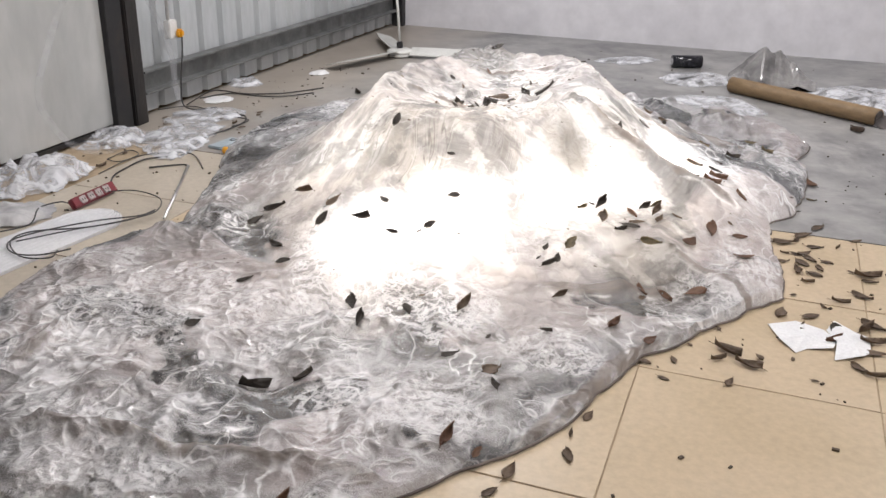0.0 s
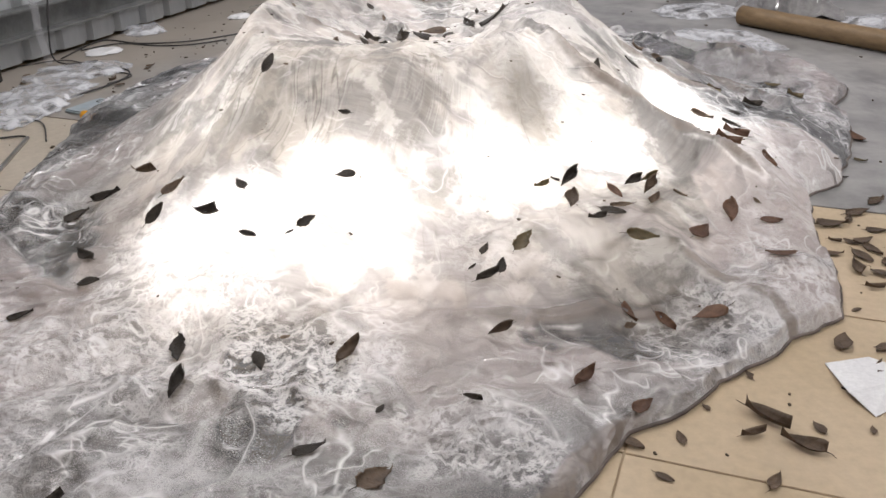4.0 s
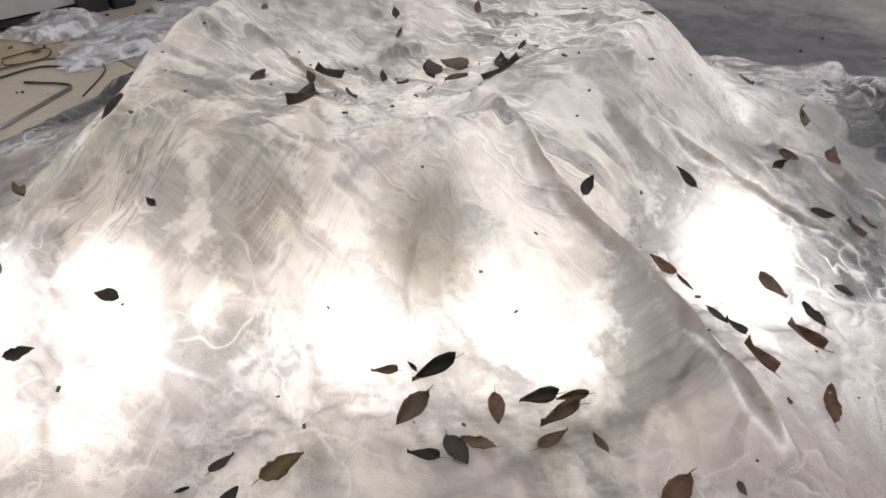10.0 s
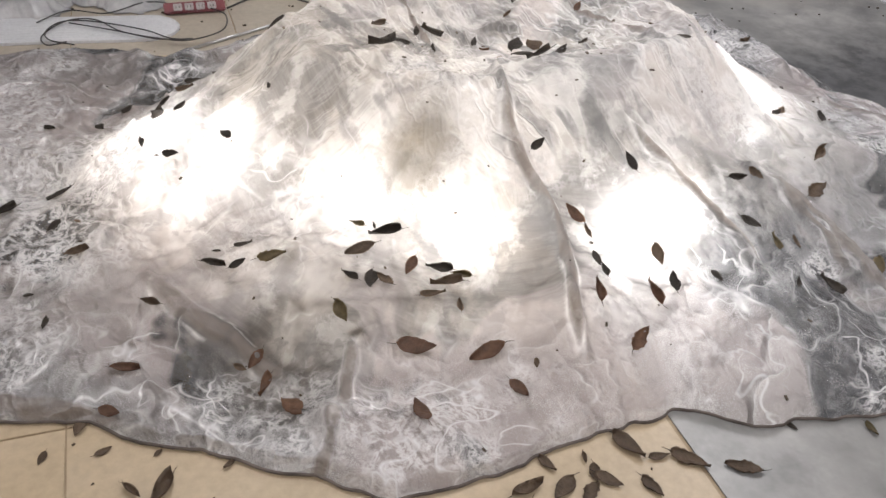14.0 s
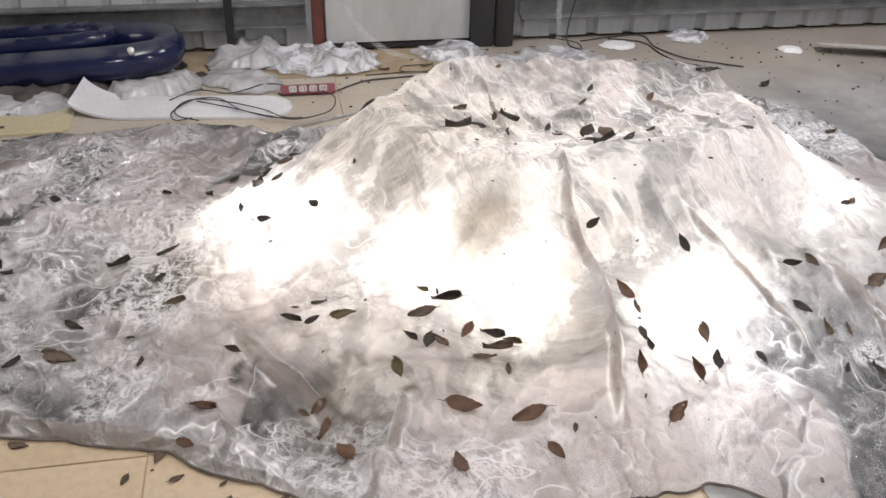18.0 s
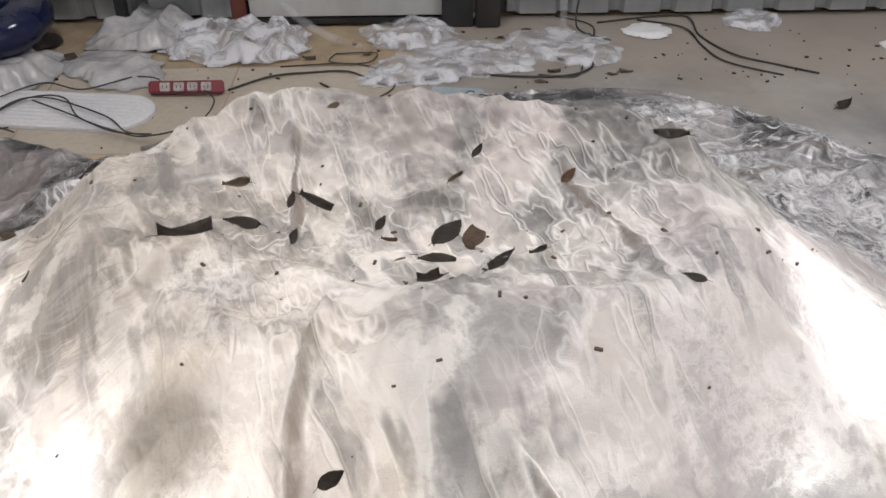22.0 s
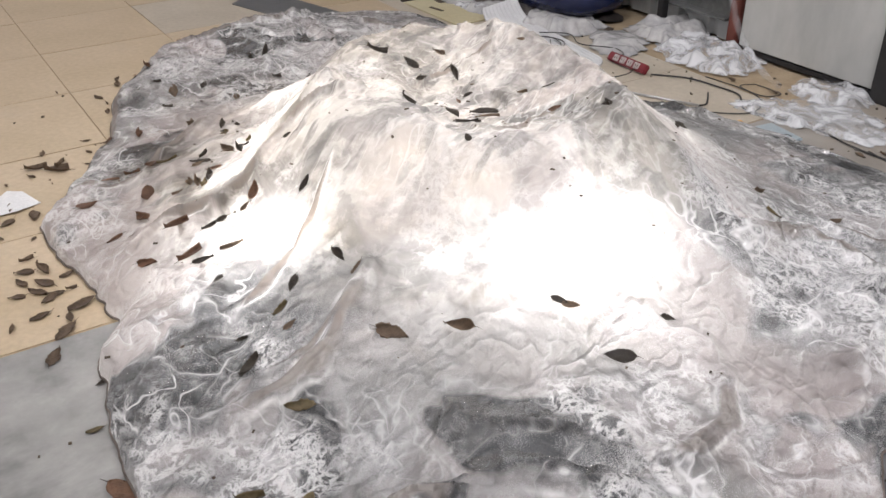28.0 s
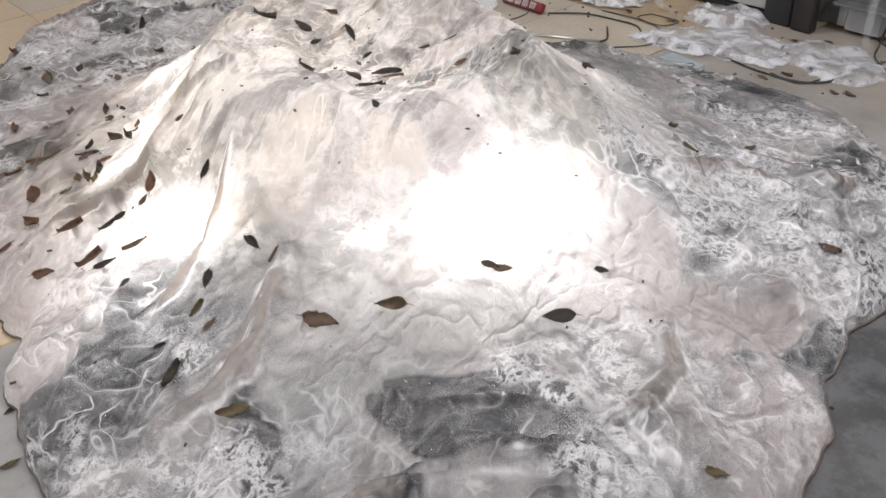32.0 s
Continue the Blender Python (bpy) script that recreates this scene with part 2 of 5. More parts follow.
def vnoise(x, y, seed=0):
    """Smooth noise from -1 to 1 over arrays."""
    ix, iy = np.floor(x), np.floor(y)
    fx, fy = x - ix, y - iy
    fx, fy = fx * fx * fx * (fx * (fx * 6 - 15) + 10), fy * fy * fy * (fy * (fy * 6 - 15) + 10)
    a, b = lattice(ix, iy, seed), lattice(ix + 1, iy, seed)
    c, d = lattice(ix, iy + 1, seed), lattice(ix + 1, iy + 1, seed)
    return 2 * ((a * (1 - fx) + b * fx) * (1 - fy) + (c * (1 - fx) + d * fx) * fy) - 1


def fbm(x, y, seed=0, octaves=3):
    total, amp = 0, 1.0
    for k in range(octaves):
        total = total + amp * vnoise(x * 2 ** k, y * 2 ** k, seed + 13 * k)
        amp *= 0.5
    return total / 1.75


def crests(x, y, seed=0):
    """Sharp creases with soft hollows between, 0 to 1."""
    wx, wy = x + 0.6 * vnoise(x * 0.7, y * 0.7, seed + 5), y + 0.6 * vnoise(x * 0.7, y * 0.7, seed + 9)
    return (1 - np.abs(vnoise(wx, wy, seed))) ** 3.5


def facets(x, y, seed=0):
    """Crumpled folds: slopes that meet in sharp ridges and valleys, 0 to 1."""
    wx, wy = x + 0.8 * vnoise(x * 0.6, y * 0.6, seed + 5), y + 0.8 * vnoise(x * 0.6, y * 0.6, seed + 9)
    return 1 - np.abs(0.75 * vnoise(wx, wy, seed) + 0.45 * vnoise(wx * 1.9 + 3, wy * 1.9, seed + 2))


def ease(a, b, x):
    t = np.clip((x - a) / (b - a), 0, 1)
    return t * t * (3 - 2 * t)


# ---- the cloth-covered mound ----
CX, CY = 0.30, 4.55
# Where the hem lies: degrees round the crater and metres from its middle.
HEM = [(1, 1.66), (11, 1.80), (19, 1.92), (25, 2.21), (35, 2.33), (56, 2.12), (66, 1.97), (78, 1.83), (86, 1.81), (94, 1.93), (107, 2.04), (127, 2.04),
       (133, 1.97), (152, 1.81), (167, 1.61), (181, 1.53), (203, 1.65), (206, 1.86), (208, 2.11), (212, 2.33), (217, 2.52), (223, 2.89), (229, 3.02), (238, 3.04),
       (243, 3.03), (252, 2.91), (257, 2.80), (262, 2.58), (268, 2.35), (273, 2.17), (276, 2.01), (283, 1.83), (294, 1.70), (303, 1.66), (310, 1.69), (315, 1.60), (321, 1.51),
       (330, 1.39), (340, 1.37), (352, 1.53)]
# The crater's rim, likewise, and the fall of the cloth inside and outside of it.
RIM = [(20, 0.46), (47, 0.62), (72, 0.65), (97, 0.65), (133, 0.50), (169, 0.53), (196, 0.63), (218, 0.71), (236, 0.72), (254, 0.71), (270, 0.61), (288, 0.54), (319, 0.48), (340, 0.44)]
SLOPE_D = [-0.7, -0.52, -0.38, -0.24, -0.12, -0.03, 0.0, 0.03, 0.08, 0.15, 0.25, 0.36, 0.47, 0.58, 0.68, 0.8, 1.0, 1.3, 1.8, 3.0]
SLOPE_Z = [0.46, 0.468, 0.50, 0.545, 0.582, 0.612, 0.615, 0.605, 0.565, 0.505, 0.425, 0.335, 0.262, 0.205, 0.155, 0.125, 0.105, 0.09, 0.07, 0.05]


def round_table(table, angle):
    a, r = np.array([h[0] for h in table], float), np.array([h[1] for h in table], float)
    return np.interp(np.degrees(angle) % 360, np.concatenate((a - 360, a, a + 360)), np.tile(r, 3))


def hem(angle):
    deg = np.degrees(angle) % 360
    return round_table(HEM, angle) + 0.02 * vnoise(deg / 6.0, deg * 0, 3) + 0.008 * vnoise(deg / 1.9, deg * 0, 4) + 0.002 * vnoise(deg / 0.8, deg * 0, 5)


# Pleats and seams that stand up from the cloth: height, half width and the line they follow.
PLEATS = []
PLEATS.append((0.046, 0.022, [(0.52, 4.28), (0.74, 4.15), (0.89, 4.12), (1.00, 4.12), (1.10, 4.09), (1.21, 4.00), (1.32, 3.95), (1.38, 3.91)]))
PLEATS.append((0.032, 0.018, [(0.90, 4.49), (1.06, 4.55), (1.22, 4.60), (1.39, 4.60), (1.48, 4.57)]))
PLEATS.append((0.040, 0.022, [(1.21, 4.90), (1.34, 4.90), (1.48, 4.91), (1.63, 4.85)]))
PLEATS.append((0.024, 0.017, [(-0.21, 4.39), (-0.09, 4.37), (0.07, 4.33), (0.19, 4.28)]))
PLEATS.append((0.018, 0.020, [(0.13, 4.98), (0.25, 4.94), (0.46, 4.94), (0.68, 4.92)]))
PLEATS.append((0.048, 0.05, [(-0.21, 3.92), (-0.31, 3.81), (-0.42, 3.72), (-0.51, 3.59)]))
PLEATS.append((0.040, 0.06, [(0.58, 4.20), (0.53, 3.95), (0.51, 3.85), (0.53, 3.77)]))
PLEATS.append((-0.048, 0.09, [(0.60, 3.93), (0.68, 3.89), (0.75, 3.89)]))
PLEATS.append((0.064, 0.04, [(1.76, 4.87), (1.60, 4.94), (1.44, 4.95), (1.17, 4.88)]))
PLEATS.append((0.048, 0.035, [(1.29, 5.92), (1.12, 5.96), (0.95, 5.97), (0.80, 5.90)]))
PLEATS.append((0.048, 0.04, [(1.65, 5.58), (1.74, 5.48), (1.85, 5.46)]))
PLEATS.append((0.048, 0.035, [(0.20, 5.67), (-0.15, 5.81), (-0.12, 6.04), (-0.02, 6.24)]))
PLEATS.append((0.048, 0.03, [(-0.31, 5.81), (-0.29, 6.02), (-0.21, 6.18), (-0.34, 6.33)]))
PLEATS.append((0.048, 0.025, [(-1.26, 2.16), (-1.10, 2.15), (-0.96, 2.14), (-0.74, 2.04), (-0.40, 2.03), (-0.12, 1.98)]))
PLEATS.append((0.056, 0.03, [(-1.41, 2.49), (-1.37, 2.65), (-1.34, 2.82)]))
PLEATS.append((0.048, 0.05, [(-0.94, 2.74), (-0.74, 2.91), (-0.49, 3.13)]))
PLEATS.append((0.080, 0.1, [(-1.16, 4.48), (-1.07, 4.04), (-1.04, 3.74)]))
PLEATS.append((0.048, 0.03, [(0.21, 2.16), (0.44, 2.44), (0.63, 2.70), (0.86, 2.92)]))
PLEATS.append((0.048, 0.04, [(0.35, 3.10), (0.54, 3.15), (0.75, 3.21), (0.93, 3.25)]))
PLEATS.append((0.048, 0.03, [(1.25, 3.10), (1.16, 3.24), (1.09, 3.30)]))
PLEATS.append((0.040, 0.03, [(0.97, 3.44), (1.04, 3.36), (1.13, 3.31)]))

# Thin creases drawn down the cloth.
PLEATS.append((0.007, 0.014, [(0.23, 3.73), (0.20, 3.68), (0.16, 3.62), (0.17, 3.57), (0.17, 3.47), (0.16, 3.37)]))
PLEATS.append((0.007, 0.014, [(0.20, 3.63), (0.22, 3.56), (0.23, 3.46)]))
PLEATS.append((0.007, 0.014, [(-0.08, 3.80), (-0.05, 3.69), (-0.11, 3.58), (-0.16, 3.51)]))
PLEATS.append((0.007, 0.014, [(0.28, 3.51), (0.28, 3.40), (0.28, 3.31)]))
PLEATS.append((0.007, 0.014, [(0.26, 3.78), (0.34, 3.76), (0.44, 3.75), (0.54, 3.73)]))
PLEATS.append((0.007, 0.014, [(0.35, 3.55), (0.31, 3.46), (0.31, 3.39)]))
PLEATS.append((0.007, 0.014, [(0.21, 3.85), (0.19, 3.77), (0.21, 3.70)]))
PLEATS.append((0.007, 0.014, [(0.10, 3.63), (0.17, 3.51), (0.17, 3.32)]))
PLEATS.append((0.007, 0.014, [(0.09, 3.40), (0.09, 3.26)]))
PLEATS.append((0.007, 0.014, [(0.13, 3.71), (0.13, 3.56), (0.16, 3.41)]))
PLEATS.append((0.007, 0.014, [(-0.21, 3.93), (-0.33, 3.77), (-0.40, 3.70), (-0.50, 3.53)]))
PLEATS.append((0.007, 0.014, [(0.23, 3.69), (0.16, 3.61), (0.20, 3.54), (0.18, 3.33)]))
PLEATS.append((0.007, 0.014, [(0.43, 3.63), (0.38, 3.47)]))
PLEATS.append((0.007, 0.014, [(0.01, 3.69), (-0.06, 3.53), (-0.11, 3.44)]))
PLEATS.append((0.007, 0.014, [(-0.26, 3.28), (-0.42, 3.18), (-0.50, 3.09)]))
PLEATS.append((0.007, 0.014, [(0.62, 5.13), (0.74, 5.25)]))
PLEATS.append((0.007, 0.014, [(0.98, 5.13), (0.98, 5.30)]))
PLEATS.append((0.007, 0.014, [(0.84, 5.14), (0.85, 5.34)]))
PLEATS.append((0.007, 0.014, [(1.13, 5.44), (1.22, 5.58)]))
PLEATS.append((0.007, 0.014, [(1.03, 5.67), (1.05, 5.74)]))
PLEATS.append((0.007, 0.014, [(0.59, 5.18), (0.69, 5.27), (0.75, 5.29)]))
PLEATS.append((0.007, 0.014, [(0.59, 4.99), (0.76, 4.96), (0.85, 5.08)]))
PLEATS.append((0.007, 0.014, [(0.62, 5.05), (0.78, 5.11), (0.80, 5.26)]))
PLEATS.append((0.007, 0.014, [(0.69, 5.20), (0.75, 5.31)]))


def pleat_height(x, y):
    z = np.zeros_like(x)
    for height, half, line in PLEATS:
        best = np.full_like(x, 9.0)
        for (ax, ay), (bx, by) in zip(line, line[1:]):
            dx, dy = bx - ax, by - ay
            t = np.clip(((x - ax) * dx + (y - ay) * dy) / (dx * dx + dy * dy), 0, 1)
            best = np.minimum(best, np.hypot(x - ax - t * dx, y - ay - t * dy))
        ridge = height * (np.exp(-np.abs(best / (0.8 * half)) ** 1.6) - (0.45 * np.exp(-(best / (0.3 * half)) ** 2) if half >= 0.028 else 0))
        z = np.where(np.abs(ridge) > np.abs(z), ridge, z)
    return z


def pleat_shading(x, y):
    """Where a pleat lays the cloth threefold, also to paint its shade and shine: 1 along its middle, 0 beside it,
    fading at its ends.
    """
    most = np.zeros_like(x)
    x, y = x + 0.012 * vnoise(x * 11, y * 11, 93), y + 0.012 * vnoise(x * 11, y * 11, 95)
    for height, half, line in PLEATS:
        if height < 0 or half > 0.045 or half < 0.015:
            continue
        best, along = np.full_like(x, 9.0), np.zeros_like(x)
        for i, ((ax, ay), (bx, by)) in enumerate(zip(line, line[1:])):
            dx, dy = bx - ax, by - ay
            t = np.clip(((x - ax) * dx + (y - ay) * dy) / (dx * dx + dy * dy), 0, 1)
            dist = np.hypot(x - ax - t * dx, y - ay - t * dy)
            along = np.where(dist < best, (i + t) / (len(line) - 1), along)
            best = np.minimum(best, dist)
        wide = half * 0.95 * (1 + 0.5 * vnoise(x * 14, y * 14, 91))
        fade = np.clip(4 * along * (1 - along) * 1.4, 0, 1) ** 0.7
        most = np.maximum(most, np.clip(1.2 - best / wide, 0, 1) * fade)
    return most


# Where the frame under the cloth stands higher or lower than the even cone: place, half width and height.
SWELLS = [(0.60, 3.80, 0.45, -0.120), (-0.20, 2.50, 0.45, -0.045), (1.70, 4.40, 0.45, 0.068), (-0.70, 3.90, 0.45, -0.110), (0.90, 3.20, 0.14, -0.075),
          (1.30, 5.80, 0.45, 0.090), (0.90, 3.50, 0.14, 0.068), (0.00, 4.70, 0.20, -0.049), (0.20, 4.10, 0.14, 0.038), (0.60, 5.20, 0.45, -0.020), (0.30, 2.60, 0.20, -0.090)]
SWELLS += [(0.00, 3.70, 0.20, -0.037), (-0.60, 2.50, 0.14, -0.060), (0.60, 3.50, 0.14, 0.060), (-0.30, 3.40, 0.20, 0.035), (1.30, 4.00, 0.14, 0.052), (1.40, 5.00, 0.30, 0.047),
           (1.00, 5.00, 0.14, -0.044), (-0.40, 3.00, 0.14, -0.049), (1.10, 4.30, 0.14, -0.056), (0.40, 3.50, 0.14, -0.046), (0.90, 5.30, 0.14, -0.056)]


def cover(x, y):
    """The height of the cloth over the floor, for arrays of places."""
    x, y = np.asarray(x, float), np.asarray(y, float)
    r, angle = np.hypot(x - CX, y - CY), np.arctan2(y - CY, x - CX)
    d = r - round_table(RIM, angle) + 0.025 * vnoise(np.cos(angle) * 4 + 9, np.sin(angle) * 4 + 9, 61)
    d = np.where(r < 0.2, np.minimum(d, -0.7 + r * 1.5), d)
    z = np.interp(d, SLOPE_D, SLOPE_Z)
    z = z + np.exp(-(d / 0.07) ** 2) * (0.03 * vnoise(np.cos(angle) * 3.1 + 7, np.sin(angle) * 3.1 + 7, 63) + 0.028 * (facets(np.cos(angle) * 5, np.sin(angle) * 5, 67) - 0.6))
    skirt = ease(0.55, 0.95, d)
    cone = ease(-0.02, 0.1, d) * (1 - ease(0.6, 0.9, d))
    bowl = 1 - ease(-0.02, 0.15, d)
    # folds of the skirt run outwards, gathered in some places and slack in others
    wa, wr = angle * 4.6 + 0.9 * vnoise(x * 1.6, y * 1.6, 81), r * 2.6 + 0.9 * vnoise(x * 1.9, y * 1.9, 85)
    gathered = 0.4 + 0.6 * ease(-0.25, 0.4, fbm(x * 1.25, y * 1.25, 89))
    z = z + skirt * (0.026 * fbm(x * 2.1, y * 2.1, 2) + gathered * (0.075 * facets(wa, wr, 11) + 0.040 * facets(x * 5, y * 5, 15) + 0.022 * crests(x * 5, y * 5, 13) + 0.010 * crests(x * 11, y * 11, 17) + 0.005 * facets(x * 19, y * 19, 19)) - 0.060)
    # drapery that runs down the cone, closer on the far left of the front
    drape = cone * (0.5 + 0.9 * np.exp(-((angle + 2.1) / 0.6) ** 2))
    slant = angle + 0.16 * vnoise(r * 4, angle * 3, 4) - 0.25 * r
    z = z + drape * (0.022 * facets(slant * 4.5, r * 2.8, 31) + 0.006 * facets(slant * 11, r * 6.0, 35) + 0.010 * crests(slant * 5, r * 2.2, 33) - 0.014)
    z = z + cone * (0.018 * facets(x * 5, y * 5, 71) + 0.009 * facets(x * 14, y * 14, 75) - 0.013)
    z = z + bowl * (0.016 * facets(x * 4 + y * 3, (y - x) * 3, 51) + 0.020 * facets(x * 9, y * 9, 55) + 0.010 * facets(x * 21, y * 21, 57) + 0.008 * crests(x * 7, y * 13, 59) - 0.024)
    z = z + 0.003 * fbm(x * 15, y * 15, 41, 2)
    z = z + pleat_height(x, y)
    for sx, sy, half, rise in SWELLS:
        z = z + rise * np.exp(-((x - sx) ** 2 + (y - sy) ** 2) / half ** 2)
    z = np.where(z < 0.05, 0.05 * np.exp((z - 0.05) / 0.05), z)
    e = np.clip(hem(angle) - r, 0, None)
    return 0.008 + z * (1 - np.exp(-(e / 0.10) ** 0.9)) + 0.016 * np.exp(-((e - 0.020) / 0.014) ** 2) * (1 + 0.5 * vnoise(np.degrees(angle) / 5.0, e * 0, 7))



def cloth_mesh(name, step=0.0076):
    """The sheet: a fine grid trimmed to the hem."""
    nx, ny = int(4.4 / step), int(5.1 / step)
    gx, gy = np.meshgrid(-2.0 + step * np.arange(nx), 1.55 + step * np.arange(ny))
    r, angle = np.hypot(gx - CX, gy - CY), np.arctan2(gy - CY, gx - CX)
    edge = hem(angle)
    inside = r < edge
    cell = inside[:-1, :-1] | inside[1:, :-1] | inside[:-1, 1:] | inside[1:, 1:]
    rr = np.minimum(r, edge)
    gx, gy = CX + rr * np.cos(angle), CY + rr * np.sin(angle)
    gz = cover(gx, gy)
    index = np.arange(nx * ny).reshape(ny, nx)
    faces = np.stack((index[:-1, :-1][cell], index[:-1, 1:][cell], index[1:, 1:][cell], index[1:, :-1][cell]), 1)
    used = np.unique(faces)
    back = np.zeros(nx * ny, int)
    back[used] = np.arange(len(used))
    faces = back[faces]
    co = np.stack((gx.ravel()[used], gy.ravel()[used], gz.ravel()[used]), 1)
    me = bpy.data.meshes.new(name)
    me.vertices.add(len(co))
    me.vertices.foreach_set("co", co.ravel())
    me.loops.add(faces.size)
    me.loops.foreach_set("vertex_index", faces.ravel())
    me.polygons.add(len(faces))
    me.polygons.foreach_set("loop_start", np.arange(0, faces.size, 4))
    me.update(calc_edges=True)
    me.validate()
    me.shade_smooth()
    # mask for the pleats' painted shade and shine
    me.attributes.new("layers", "FLOAT", "POINT").data.foreach_set("value", pleat_shading(co[:, 0], co[:, 1]).astype(np.float32))
    return me


def organza():
    """Sheer crinkled synthetic cloth: lets light through, has gloss and painted shine on its creases, shows doubled
    layers as paler fields.
    """
    m, tree, bsdf = material("sheer crinkled white cloth")
    tree.nodes.remove(bsdf)
    out = tree.nodes["Material Output"]

    def math_node(op, a, b=None, c=None):
        n = tree.nodes.new("ShaderNodeMath")
        n.operation = op
        for slot, value in zip(n.inputs, (a, b, c)):
            if isinstance(value, bpy.types.NodeSocket):
                tree.links.new(value, slot)
            elif value is not None:
                slot.default_value = value
        return n.outputs[0]

    def near(fac, middle, width):
        """1 where the noise passes its middle, 0 beyond the width: a line."""
        return ramp(tree, math_node("ABSOLUTE", math_node("SUBTRACT", fac, middle)), (0.0, 1.0), (width, 0.0))

    # streaks down the slope: noise drawn out along the radius
    at = tree.nodes.new("ShaderNodeSeparateXYZ")
    tree.links.new(tree.nodes.new("ShaderNodeTexCoord").outputs["Object"], at.inputs[0])
    ox, oy = math_node("SUBTRACT", at.outputs[0], CX), math_node("SUBTRACT", at.outputs[1], CY)
    sway = math_node("MULTIPLY", noise_tex(tree, 2.0, 1, 0.5), 3.6)
    polar = tree.nodes.new("ShaderNodeCombineXYZ")
    tree.links.new(math_node("ADD", math_node("MULTIPLY", math_node("ARCTAN2", oy, ox), 10.0), sway), polar.inputs[0])
    radius = math_node("SQRT", math_node("ADD", math_node("MULTIPLY", ox, ox), math_node("MULTIPLY", oy, oy)))
    tree.links.new(math_node("MULTIPLY", radius, 2.0), polar.inputs[1])
    streak = node(tree, "ShaderNodeTexNoise", Scale=1.3, Detail=2.0, Roughness=0.5, Distortion=0.0)
    tree.links.new(polar.outputs[0], streak.inputs["Vector"])
    far = math_node("MULTIPLY", radius, 0.3)
    inner, outer = ramp(tree, radius, (0.55, 0.0), (0.75, 1.0)), ramp(tree, far, (0.36, 1.0), (0.46, 0.0))
    # the front, where the cloth is drawn into long folds
    front = ramp(tree, math_node("DIVIDE", math_node("MULTIPLY_ADD", ox, -0.47, math_node("MULTIPLY", oy, -0.88)), radius), (0.72, 0.25), (0.93, 1.0))
    drape = streak.outputs["Fac"]
    some = math_node("MULTIPLY", math_node("MULTIPLY", inner, outer), ramp(tree, noise_tex(tree, 1.3, 2, 0.5), (0.45, 0.0), (0.6, 1.0)))

    layer = noise_tex(tree, 1.9, 3, 0.5, None, 0.5)
    fields = noise_tex(tree, 0.9, 3, 0.5, None, 0.5)
    weave = noise_tex(tree, 330, 2, 0.8)
    thread = noise_tex(tree, 60, 3, 0.7, (1, 0.35, 1))
    def creased(scale, wander, stretch=1.0):
        """How far a place lies from the nearest crease of a crumpled sheet."""
        warp = node(tree, "ShaderNodeTexNoise", Scale=scale * 0.5, Detail=3.0, Roughness=0.6)
        tree.links.new(tree.nodes.new("ShaderNodeTexCoord").outputs["Object"], warp.inputs["Vector"])
        mover = tree.nodes.new("ShaderNodeVectorMath")
        mover.operation = "MULTIPLY_ADD"
        tree.links.new(warp.outputs["Color"], mover.inputs[0])
        mover.inputs[1].default_value = (wander / scale, wander / scale, 0)
        tree.links.new(tree.nodes.new("ShaderNodeTexCoord").outputs["Object"], mover.inputs[2])
        turn = node(tree, "ShaderNodeMapping", Scale=(stretch, 1, 1), Rotation=(0, 0, 0.7 + scale), Location=(scale, 2 * scale, 0))
        tree.links.new(mover.outputs[0], turn.inputs[0])
        fold = node(tree, "ShaderNodeTexNoise", Scale=scale * 0.6, Detail=3.0, Roughness=0.5, Distortion=0.25)
        tree.links.new(turn.outputs[0], fold.inputs["Vector"])
        return math_node("MULTIPLY", math_node("ABSOLUTE", math_node("SUBTRACT", fold.outputs["Fac"], 0.5)), 3.0)

    def edge(distance, core, wide=None, rest=0.0):
        """A bright core along the crease, and a faint shoulder if a width is given."""
        if wide:
            return ramp(tree, distance, (0.0, 1.0), (core, rest), (wide, 0.0))
        return ramp(tree, distance, (0.0, 1.0), (core, 0.0))

    fold_a, fold_b, fold_c = creased(4.2, 1.2), creased(9.5, 1.2, 0.6), creased(21.0, 1.2, 0.55)
    fold_n = noise_tex(tree, 6.5, 4, 0.55, None, 0.7)
    broken = noise_tex(tree, 2.6, 4, 0.6)
    patch = ramp(tree, broken, (0.44, 0.0), (0.58, 1.0))
    patch = math_node("MAXIMUM", patch, ramp(tree, far, (0.63, 0.0), (0.78, 1.0)))
    double = ramp(tree, layer, (0.475, 0.0), (0.515, 1.0))
    # the cloth is stretched smooth on the cone and lies slack on the floor
    slack = ramp(tree, math_node("MULTIPLY", math_node("ADD", radius, math_node("MULTIPLY_ADD", math_node("SUBTRACT", fields, 0.5), 0.9, math_node("MULTIPLY", math_node("MAXIMUM", math_node("DIVIDE", math_node("MULTIPLY", oy, -1.0), radius), 0.0), -0.45))), 0.5), (0.46, 0.0), (0.58, 1.0))
    # wrinkles that run round the bowl
    rings = tree.nodes.new("ShaderNodeCombineXYZ")
    tree.links.new(math_node("MULTIPLY", at.outputs[0], 3.2), rings.inputs[0])
    tree.links.new(math_node("ADD", math_node("MULTIPLY", at.outputs[1], 10.0), math_node("MULTIPLY", sway, 0.25)), rings.inputs[1])
    wrinkle = node(tree, "ShaderNodeTexNoise", Scale=1.6, Detail=2.0, Roughness=0.5, Distortion=0.0)
    tree.links.new(rings.outputs[0], wrinkle.inputs["Vector"])
    wrinkle = wrinkle.outputs["Fac"]
    bowl = ramp(tree, radius, (0.55, 1.0), (0.78, 0.0))
